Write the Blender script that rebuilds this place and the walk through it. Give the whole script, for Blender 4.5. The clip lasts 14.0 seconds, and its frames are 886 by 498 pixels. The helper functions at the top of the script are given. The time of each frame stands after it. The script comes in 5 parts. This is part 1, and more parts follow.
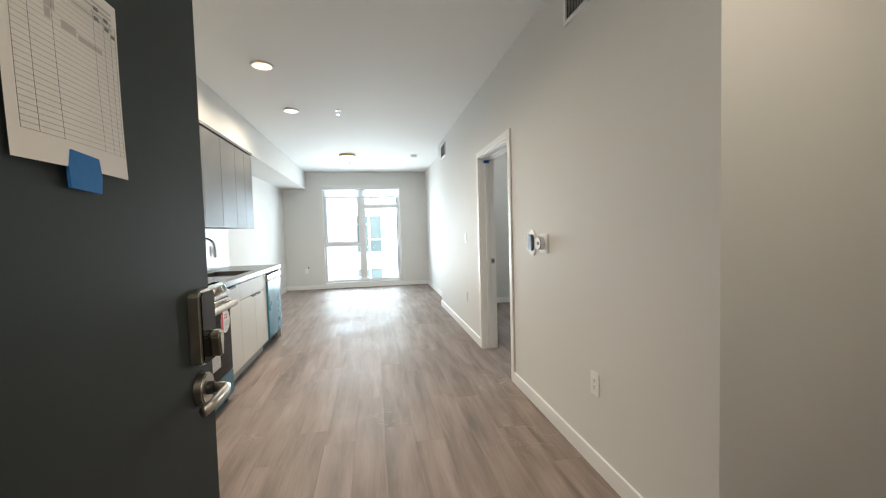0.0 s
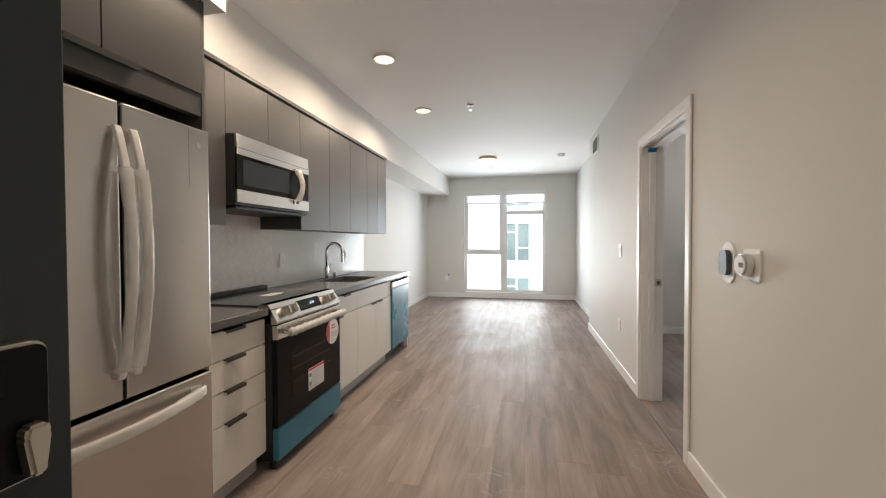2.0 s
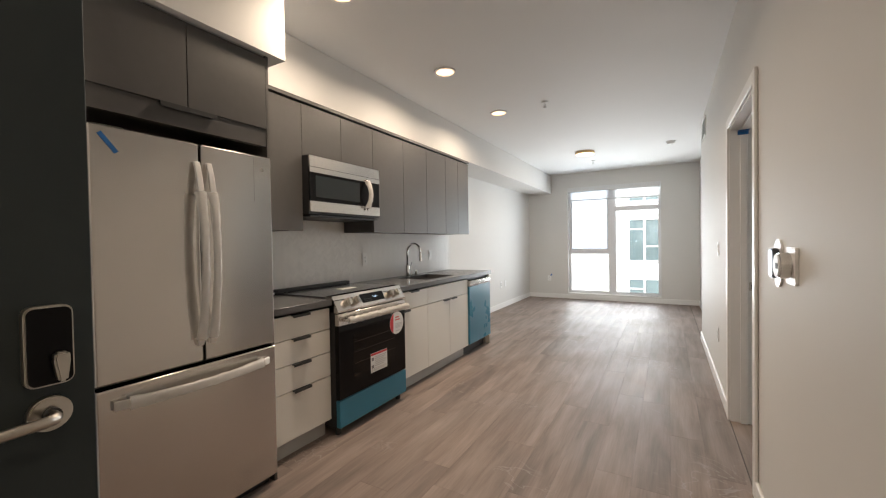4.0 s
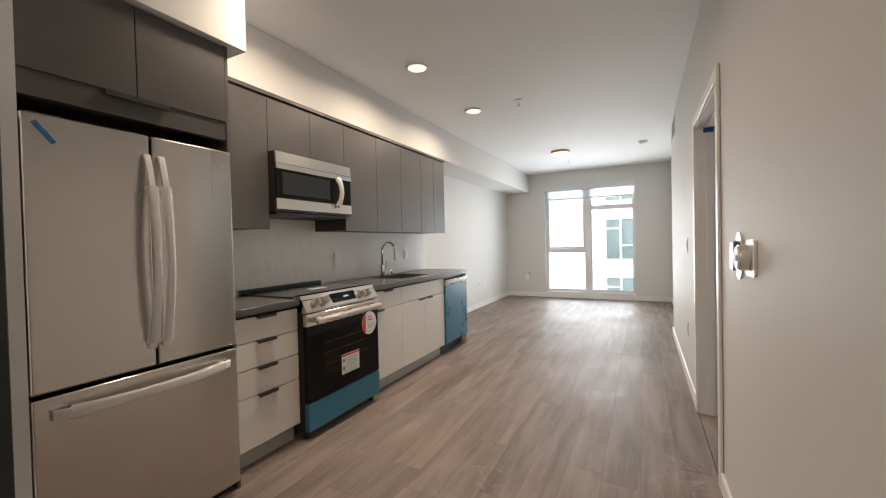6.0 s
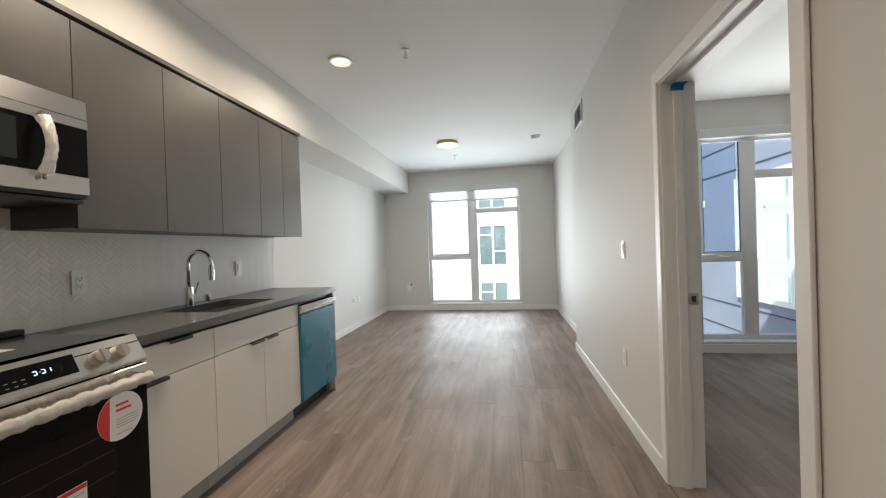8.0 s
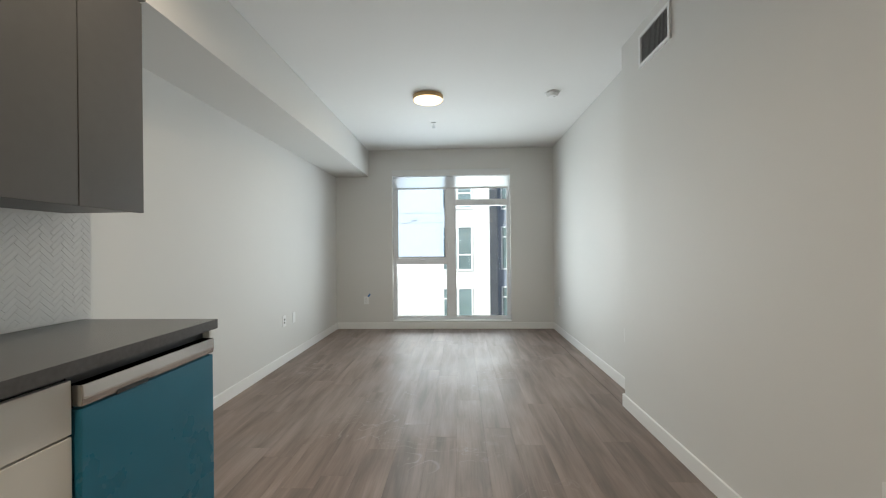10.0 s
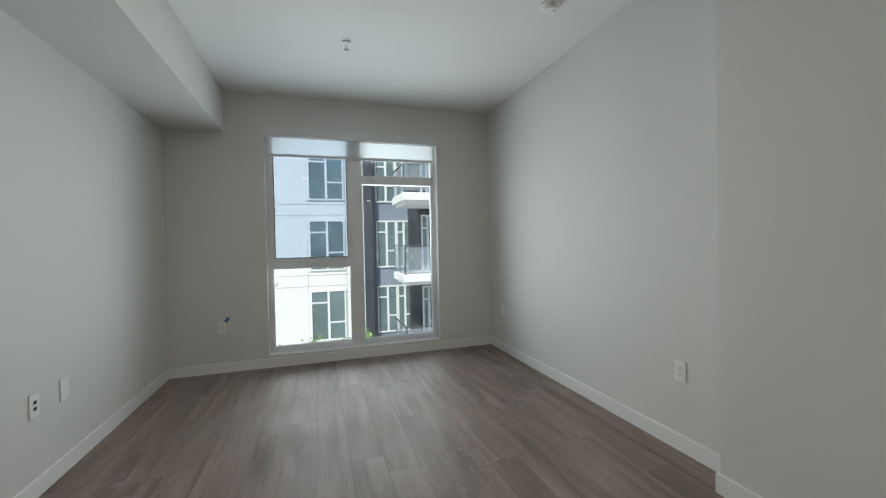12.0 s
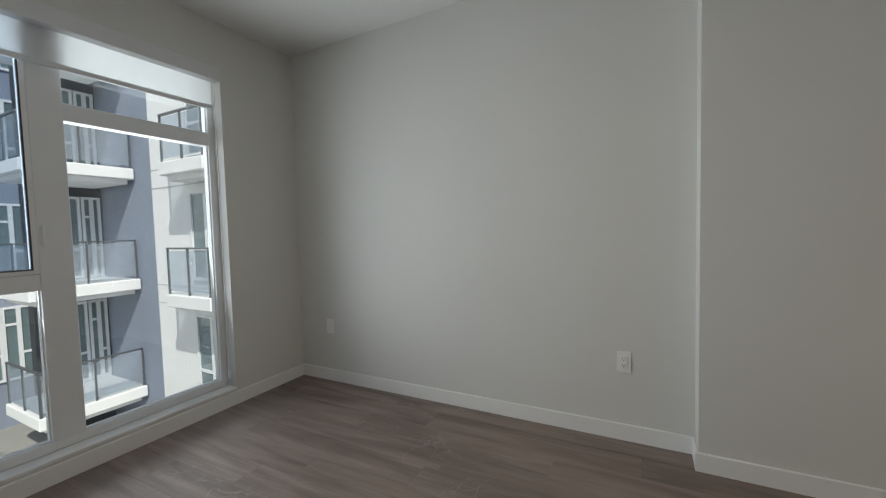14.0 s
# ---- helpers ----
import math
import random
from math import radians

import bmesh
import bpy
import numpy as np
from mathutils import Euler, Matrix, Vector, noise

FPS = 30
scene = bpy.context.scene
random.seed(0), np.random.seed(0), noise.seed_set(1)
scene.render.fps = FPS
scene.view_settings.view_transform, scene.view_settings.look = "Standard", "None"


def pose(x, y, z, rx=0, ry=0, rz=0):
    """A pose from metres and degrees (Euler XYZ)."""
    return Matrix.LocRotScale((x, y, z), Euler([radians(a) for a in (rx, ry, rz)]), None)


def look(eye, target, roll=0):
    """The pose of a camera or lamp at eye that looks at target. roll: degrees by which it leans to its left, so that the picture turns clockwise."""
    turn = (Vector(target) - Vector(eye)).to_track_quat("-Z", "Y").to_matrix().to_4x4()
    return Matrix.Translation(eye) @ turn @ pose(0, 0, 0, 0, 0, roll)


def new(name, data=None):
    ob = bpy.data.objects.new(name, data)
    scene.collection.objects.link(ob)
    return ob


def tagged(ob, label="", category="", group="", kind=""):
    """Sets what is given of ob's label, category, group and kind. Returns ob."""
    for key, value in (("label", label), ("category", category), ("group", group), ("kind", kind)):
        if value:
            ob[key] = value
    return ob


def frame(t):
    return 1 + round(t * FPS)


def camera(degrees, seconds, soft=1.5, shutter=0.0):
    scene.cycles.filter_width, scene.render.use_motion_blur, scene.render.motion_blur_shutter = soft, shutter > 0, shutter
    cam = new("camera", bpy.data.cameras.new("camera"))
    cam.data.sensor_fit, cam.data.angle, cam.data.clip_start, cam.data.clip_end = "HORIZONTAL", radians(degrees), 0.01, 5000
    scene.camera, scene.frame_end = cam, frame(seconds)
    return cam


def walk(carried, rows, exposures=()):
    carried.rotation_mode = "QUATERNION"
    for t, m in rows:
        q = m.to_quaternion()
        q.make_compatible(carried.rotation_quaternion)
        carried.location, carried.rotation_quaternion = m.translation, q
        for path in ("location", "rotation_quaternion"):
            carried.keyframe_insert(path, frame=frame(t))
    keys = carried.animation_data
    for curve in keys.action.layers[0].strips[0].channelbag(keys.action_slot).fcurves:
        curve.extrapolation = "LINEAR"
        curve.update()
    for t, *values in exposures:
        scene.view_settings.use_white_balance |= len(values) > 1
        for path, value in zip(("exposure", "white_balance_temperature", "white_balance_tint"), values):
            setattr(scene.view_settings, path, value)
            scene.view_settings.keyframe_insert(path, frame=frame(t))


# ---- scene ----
cam = camera(97.1, 14.0, soft=1.2)
PATH = [
    (0, (0.259, -0.105, 1.278), (0.605, 1.862, 1.186), -1.6),
    (0.5, (0.212, 0.037, 1.291), (0.344, 2.032, 1.231), -1.6),
    (1, (0.19, 0.184, 1.28), (0.137, 2.183, 1.237), -1.3),
    (1.5, (0.318, 0.361, 1.284), (0.088, 2.348, 1.244), -0.8),
    (2, (0.467, 0.528, 1.279), (0.057, 2.485, 1.24), -0.2),
    (2.5, (0.584, 0.674, 1.281), (-0.043, 2.572, 1.235), -0.2),
    (3, (0.72, 0.739, 1.287), (-0.114, 2.557, 1.257), -0.4),
    (3.2, (0.784, 0.724, 1.287), (-0.127, 2.504, 1.262), -0.3),
    (5.3, (1.142, 0.375, 1.264), (0.123, 2.095, 1.224), -1.1),
    (5.5, (1.108, 0.433, 1.271), (0.12, 2.172, 1.224), -1.2),
    (6, (1.037, 0.638, 1.257), (0.126, 2.419, 1.223), -1.3),
    (6.5, (0.936, 0.877, 1.245), (0.138, 2.71, 1.206), -1.5),
    (7, (0.793, 1.144, 1.259), (0.154, 3.039, 1.231), -1.9),
    (7.5, (0.692, 1.464, 1.241), (0.217, 3.407, 1.224), -2.1),
    (8, (0.583, 1.805, 1.245), (0.275, 3.781, 1.232), -1.9),
    (8.2, (0.529, 1.969, 1.247), (0.274, 3.953, 1.238), -1.9),
    (10.3, (0.081, 3.717, 1.207), (0.019, 5.716, 1.211), -0.4),
    (10.5, (0.037, 3.89, 1.217), (0.002, 5.889, 1.23), -0.3),
    (11, (-0.131, 4.323, 1.202), (-0.011, 6.319, 1.207), -0.3),
    (11.5, (-0.282, 4.739, 1.202), (0.067, 6.709, 1.19), -0.7),
    (12, (-0.408, 5.136, 1.208), (0.204, 7.04, 1.178), -1.2),
    (12.5, (-0.574, 5.535, 1.204), (0.316, 7.325, 1.162), -1.5),
    (13, (-0.685, 5.935, 1.188), (0.496, 7.548, 1.137), -1.4),
    (13.5, (-0.781, 6.326, 1.218), (0.711, 7.655, 1.133), -1.5),
    (14, (-0.881, 6.714, 1.239), (0.89, 7.638, 1.136), -1.5),
]
EXPOSURES = [(0.0, 1.38, 6050, 3), (0.5, 1.15, 6450, 9), (1.5, 1.06, 6500, 10), (3.0, 1.0, 6500, 10), (5.5, 0.96, 6550, 11),
             (8.0, 0.78, 6300, 7), (10.5, 0.33, 6300, 4), (12.0, -0.17, 6200, 3), (13.2, -0.25, 6250, 4), (14.0, -0.40, 6400, 7)]
walk(cam, [(t, look(eye, target, roll)) for t, eye, target, roll in PATH], EXPOSURES)

# ---------------------------------------------------------------- light
SUN_ELEV, SUN_FROM = 46.0, 213.0   # degrees; the compass bearing the sun stands at (0 = +y, clockwise)
world = bpy.data.worlds.new("world")
scene.world = world
world.use_nodes = True
wn = world.node_tree.nodes
sky = wn.new("ShaderNodeTexSky")
sky.sky_type = 'NISHITA'
sky.sun_disc = False
sky.sun_elevation = radians(SUN_ELEV)
sky.sun_rotation = radians(SUN_FROM)
wn["Background"].inputs[1].default_value = 0.15
world.node_tree.links.new(sky.outputs[0], wn["Background"].inputs[0])

sun = bpy.data.lights.new("sun", 'SUN')
sun.energy, sun.angle, sun.color = 5.0, radians(0.53), (1.0, 0.95, 0.88)
sun_ob = new("sun", sun)
el, az = radians(SUN_ELEV), radians(SUN_FROM)
sun_pos = Vector((math.sin(az) * math.cos(el), math.cos(az) * math.cos(el), math.sin(el)))
sun_ob.matrix_world = look(sun_pos * 40, (0, 0, 0))


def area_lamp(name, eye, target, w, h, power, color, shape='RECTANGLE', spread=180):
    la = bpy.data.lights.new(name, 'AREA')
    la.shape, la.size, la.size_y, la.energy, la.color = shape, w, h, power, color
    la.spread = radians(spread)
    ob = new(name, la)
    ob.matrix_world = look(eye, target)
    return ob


WARM = (1.0, 0.81, 0.62)
H = 2.72                                          # ceiling height
ADDED_ENTRY = (1.30, 0.42)
CANS = [(-0.62, 2.26), (-0.62, 3.48), (-0.63, 4.72)]
area_lamp("window_daylight", (0.0, 9.60, 1.25), (0.0, 5.0, 2.4), 1.7, 2.2, 42, (0.90, 0.96, 1.0), 'RECTANGLE', 138)
area_lamp("bedroom_daylight", (3.22, 6.66, 1.25), (3.0, 3.0, 4.6), 1.0, 2.2, 26, (1.0, 0.975, 0.94), 'RECTANGLE', 135)
for cx, cy in CANS:
    area_lamp("downlight_glow", (cx, cy, H - 0.020), (cx, cy, 0), 0.13, 0.13, 8.2, WARM, 'DISK', 164)
area_lamp("ceiling_disc_glow", (-0.163, 7.33, H - 0.06), (-0.163, 7.33, 0), 0.26, 0.26, 4, (1.0, 0.84, 0.64), 'DISK')

# hall light out of view, added without a fixture to warm the entry
area_lamp("unseen_hall_glow", (0.3, -1.05, H - 0.03), (0.3, -1.05, 0), 0.28, 0.28, 10, WARM, 'DISK')
# unseen downlight, added to brighten the nook wall beside the door
area_lamp("added_entry_glow", (ADDED_ENTRY[0], ADDED_ENTRY[1], H - 0.020), (ADDED_ENTRY[0], ADDED_ENTRY[1], 0), 0.13, 0.13, 3.2, WARM, 'DISK')


# ---------------------------------------------------------------- materials
def mat(name, color, rough=0.5, metal=0.0, var=0.0, scale=6.0, stretch=(1, 1, 1), bump=0.0, bscale=120.0, spec=0.5,
        rand=0.0, rvar=0.0, fine=0.0, bstretch=None, coat=0.0):
    """A principled surface: two scales of colour variation, roughness variation, fine relief, a random shade per piece."""
    m = bpy.data.materials.new(name)
    m.use_nodes = True
    nt = m.node_tree
    N, L = nt.nodes, nt.links
    b = N["Principled BSDF"]
    b.inputs["Base Color"].default_value = (*color, 1)
    b.inputs["Roughness"].default_value = rough
    b.inputs["Metallic"].default_value = metal
    b.inputs["Specular IOR Level"].default_value = spec
    b.inputs["Coat Weight"].default_value = coat
    tc = N.new("ShaderNodeTexCoord")

    def noise_at(sc, st, detail=6):
        mp = N.new("ShaderNodeMapping")
        mp.inputs["Scale"].default_value = st
        L.new(tc.outputs["Object"], mp.inputs[0])
        nz = N.new("ShaderNodeTexNoise")
        nz.inputs["Scale"].default_value = sc
        nz.inputs["Detail"].default_value = detail
        L.new(mp.outputs[0], nz.inputs["Vector"])
        return nz

    if var or rand or fine:
        hsv = N.new("ShaderNodeHueSaturation")
        hsv.inputs["Color"].default_value = (*color, 1)
        last = None

        def add(sock, amount):
            nonlocal last
            mr = N.new("ShaderNodeMapRange")
            mr.inputs["From Min"].default_value, mr.inputs["From Max"].default_value = 0.25, 0.75
            mr.inputs["To Min"].default_value, mr.inputs["To Max"].default_value = 1 - amount, 1 + amount
            L.new(sock, mr.inputs["Value"])
            if last is None:
                last = mr.outputs[0]
            else:
                mu = N.new("ShaderNodeMath")
                mu.operation = 'MULTIPLY'
                L.new(last, mu.inputs[0])
                L.new(mr.outputs[0], mu.inputs[1])
                last = mu.outputs[0]
        if var:
            add(noise_at(scale, stretch).outputs[0], var)
        if fine:
            add(noise_at(scale * 9, stretch, 3).outputs[0], fine)
        if rand:
            add(N.new("ShaderNodeObjectInfo").outputs["Random"], rand)
        L.new(last, hsv.inputs["Value"])
        L.new(hsv.outputs[0], b.inputs["Base Color"])
    if rvar:
        mr = N.new("ShaderNodeMapRange")
        mr.inputs["From Min"].default_value, mr.inputs["From Max"].default_value = 0.3, 0.7
        mr.inputs["To Min"].default_value, mr.inputs["To Max"].default_value = rough - rvar, rough + rvar
        L.new(noise_at(scale * 0.7, stretch).outputs[0], mr.inputs["Value"])
        L.new(mr.outputs[0], b.inputs["Roughness"])
    if bump:
        bp = N.new("ShaderNodeBump")
        bp.inputs["Strength"].default_value = bump
        bp.inputs["Distance"].default_value = 0.002
        L.new(noise_at(bscale, bstretch or stretch, 4).outputs[0], bp.inputs["Height"])
        L.new(bp.outputs[0], b.inputs["Normal"])
    return m


def glow(name, color, strength):
    m = bpy.data.materials.new(name)
    m.use_nodes = True
    b = m.node_tree.nodes["Principled BSDF"]
    b.inputs["Base Color"].default_value = (*color, 1)
    b.inputs["Emission Color"].default_value = (*color, 1)
    b.inputs["Emission Strength"].default_value = strength
    return m


def glass(name, color=(1, 1, 1), rough=0.0, mirror=0.08):
    """Thin pane: clear with a faint mirror."""
    m = bpy.data.materials.new(name)
    m.use_nodes = True
    N, L = m.node_tree.nodes, m.node_tree.links
    N.remove(N["Principled BSDF"])
    t, g, mx = N.new("ShaderNodeBsdfTransparent"), N.new("ShaderNodeBsdfGlossy"), N.new("ShaderNodeMixShader")
    t.inputs[0].default_value = (*color, 1)
    g.inputs["Roughness"].default_value = rough
    mx.inputs[0].default_value = mirror
    L.new(t.outputs[0], mx.inputs[1])
    L.new(g.outputs[0], mx.inputs[2])
    L.new(mx.outputs[0], N["Material Output"].inputs[0])
    return m


WALL = mat("wall_paint", (0.72, 0.71, 0.685), 0.62, var=0.012, scale=1.2, bump=0.10, bscale=260, spec=0.3)
CEIL = mat("ceiling_paint", (0.82, 0.815, 0.80), 0.75, var=0.012, scale=1.0, bump=0.08, bscale=240, spec=0.25)
TRIM = mat("trim_paint", (0.85, 0.845, 0.83), 0.38, var=0.01, scale=3, bump=0.03, bscale=90)
PLASTER_EXT = mat("white_stucco", (0.82, 0.82, 0.81), 0.9, var=0.04, scale=0.7, fine=0.03, bump=0.5, bscale=25)
GREY_EXT = mat("blue_grey_stucco", (0.25, 0.285, 0.36), 0.9, var=0.10, scale=0.6, fine=0.06, bump=0.6, bscale=20)
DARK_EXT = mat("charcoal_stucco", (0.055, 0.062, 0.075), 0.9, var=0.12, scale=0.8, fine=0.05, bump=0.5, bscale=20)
PVC = mat("window_vinyl", (0.80, 0.81, 0.82), 0.35, var=0.01, scale=4)
GASKET = mat("dark_gasket", (0.06, 0.065, 0.07), 0.6)
PANE = glass("window_glass", (0.97, 0.985, 0.98), 0.0, 0.05)
SCREEN = glass("insect_screen", (0.80, 0.85, 0.92), 0.4, 0.02)
EXT_PANE = mat("facade_glass", (0.15, 0.205, 0.215), 0.06, var=0.25, scale=0.5, spec=0.9)


MIRROR_PANE = mat("reflective_facade_glass", (0.52, 0.66, 0.66), 0.03, 0.85, var=0.04, scale=0.8)


def frosted(name):
    m = glass(name, (0.80, 0.84, 0.88), 0.3, 0.22)
    N, L = m.node_tree.nodes, m.node_tree.links
    d = N.new("ShaderNodeBsdfDiffuse")
    d.inputs[0].default_value = (0.62, 0.66, 0.70, 1)
    L.new(d.outputs[0], N["Mix Shader"].inputs[2])
    return m


BALC_GLASS = frosted("frosted_balustrade")
RAIL = mat("rail_metal", (0.16, 0.17, 0.18), 0.45, 0.6)


def backlit_fabric():
    """White cloth through which daylight glows."""
    m = bpy.data.materials.new("shade_fabric")
    m.use_nodes = True
    N, L = m.node_tree.nodes, m.node_tree.links
    N.remove(N["Principled BSDF"])
    d, t, mx = N.new("ShaderNodeBsdfDiffuse"), N.new("ShaderNodeBsdfTranslucent"), N.new("ShaderNodeMixShader")
    w = N.new("ShaderNodeTexNoise")
    w.inputs["Scale"].default_value = 300
    r = N.new("ShaderNodeMapRange")
    r.inputs["To Min"].default_value, r.inputs["To Max"].default_value = 0.82, 0.90
    L.new(w.outputs[0], r.inputs["Value"])
    for n in (d, t):
        L.new(r.outputs[0], n.inputs["Color"])
    mx.inputs[0].default_value = 0.6
    L.new(d.outputs[0], mx.inputs[1])
    L.new(t.outputs[0], mx.inputs[2])
    L.new(mx.outputs[0], N["Material Output"].inputs[0])
    return m


FABRIC = backlit_fabric()
FASCIA = mat("shade_fascia", (0.74, 0.745, 0.745), 0.45, var=0.01)
UPPER = mat("upper_laminate", (0.074, 0.070, 0.067), 0.42, var=0.06, scale=3, fine=0.04, bump=0.05, bscale=300, rand=0.03, rvar=0.03)
# near-black carcass colour that paints the shade between the base fronts
GAP_SHADE = mat("cabinet_shadow_gap", (0.02, 0.02, 0.02), 0.8)
LOWER = mat("lower_laminate", (0.75, 0.725, 0.67), 0.45, var=0.012, scale=2.5, bump=0.03, bscale=300, rand=0.01)
KICK = mat("toe_kick_board", (0.42, 0.41, 0.39), 0.6, var=0.05, scale=5)
QUARTZ = mat("grey_quartz", (0.085, 0.083, 0.083), 0.27, var=0.05, scale=8, fine=0.12, bump=0.01)
STEEL = mat("brushed_steel", (0.63, 0.61, 0.58), 0.22, 1.0, var=0.02, scale=1.5, fine=0.01, rvar=0.02)
STEEL_H = mat("brushed_steel_across", (0.70, 0.68, 0.65), 0.20, 1.0, var=0.02, scale=2, fine=0.01, rvar=0.02)
for brushed, stretch_ in ((STEEL, 0.75), (STEEL_H, 0.8)):
    bn, bl = brushed.node_tree.nodes, brushed.node_tree.links
    up = bn.new("ShaderNodeCombineXYZ")
    up.inputs[2].default_value = 1.0
    bn["Principled BSDF"].inputs["Anisotropic"].default_value = stretch_
    bl.new(up.outputs[0], bn["Principled BSDF"].inputs["Tangent"])
NICKEL = mat("satin_nickel", (0.58, 0.55, 0.50), 0.30, 1.0, var=0.04, scale=20, bump=0.05, bscale=200)
CHROME = mat("chrome", (0.80, 0.80, 0.80), 0.09, 1.0, var=0.02)
BLACKGLASS = mat("black_glass", (0.005, 0.005, 0.006), 0.05, spec=0.16)
OVENGLASS = mat("oven_window", (0.010, 0.008, 0.007), 0.06, spec=0.18, var=0.2, scale=6, stretch=(1, 0.3, 3))
MICROGLASS = mat("microwave_window", (0.022, 0.027, 0.029), 0.12, spec=0.35, var=0.05)
BLACKP = mat("black_plastic", (0.02, 0.02, 0.021), 0.45, var=0.05)
CERAMIC = mat("cooktop_glass", (0.03, 0.03, 0.032), 0.16, var=0.1, scale=20, spec=0.5)
FILM = mat("blue_film", (0.030, 0.185, 0.285), 0.30, var=0.06, scale=4, bump=0.10, bscale=14, rvar=0.06)
BUBBLE = mat("bubble_wrap", (0.80, 0.77, 0.73), 0.22, var=0.10, scale=30, bump=0.9, bscale=70)
for film_mat in (BUBBLE,):
    film_mat.node_tree.nodes["Principled BSDF"].inputs["Alpha"].default_value = 0.62
WRAP = mat("clear_wrap", (0.86, 0.845, 0.82), 0.22, 0.0, var=0.08, scale=18, bump=0.5, bscale=40, bstretch=(1, 1, 0.3))
WRAP.node_tree.nodes["Principled BSDF"].inputs["Alpha"].default_value = 0.34
BLUE_TAPE = mat("painters_tape", (0.02, 0.16, 0.46), 0.7, var=0.08, scale=30, bump=0.4, bscale=150)
PAPER = mat("paper", (0.78, 0.76, 0.74), 0.8, var=0.015, scale=8)
INK = mat("print_ink", (0.22, 0.22, 0.23), 0.8)
FAINT = mat("faint_print", (0.50, 0.49, 0.48), 0.8)
RED = mat("label_red", (0.62, 0.03, 0.04), 0.5)
LABEL = mat("label_white", (0.82, 0.82, 0.81), 0.45)
DOORGREY = mat("entry_door_paint", (0.030, 0.038, 0.039), 0.60, var=0.04, scale=2, fine=0.03, bump=0.06, bscale=160, rvar=0.03, spec=0.25)
PLASTIC = mat("white_plastic", (0.86, 0.86, 0.85), 0.35)
SLOT = mat("socket_slot", (0.05, 0.05, 0.05), 0.6)
SCREENGREY = mat("sensor_face", (0.07, 0.085, 0.10), 0.35)
THERMO_RING = mat("thermostat_ring", (0.66, 0.66, 0.65), 0.25, 0.9)
VENTM = mat("grille_metal", (0.55, 0.55, 0.55), 0.5)
DUCT_SHADE = mat("duct_dark", (0.05, 0.05, 0.05), 0.9)
GOLD = mat("brass_rim", (0.52, 0.36, 0.18), 0.35, 0.8)
LED = glow("led_diffuser", (1.0, 0.62, 0.34), 1.5)
LED_DISC = glow("led_disc", (1.0, 0.78, 0.52), 1.7)
DISPLAY = glow("display_digits", (0.55, 0.80, 1.0), 2.0)
TILE = mat("glazed_tile", (0.88, 0.875, 0.86), 0.20, var=0.02, scale=9, rand=0.03, bump=0.12, bscale=18)
GROUT = mat("grout", (0.84, 0.83, 0.81), 0.9, var=0.03, scale=30)
LEAF = mat("leaf", (0.24, 0.40, 0.10), 0.55, var=0.35, scale=2.5, rand=0.2)
BARK = mat("bark", (0.16, 0.11, 0.07), 0.9, var=0.2, scale=10, bump=0.6, bscale=30)
PAVING = mat("courtyard_paving", (0.34, 0.33, 0.31), 0.9, var=0.10, scale=0.8, fine=0.08, bump=0.3, bscale=15)
PLASTER_HALL = mat("hall_paint", (0.62, 0.56, 0.48), 0.7, var=0.02)


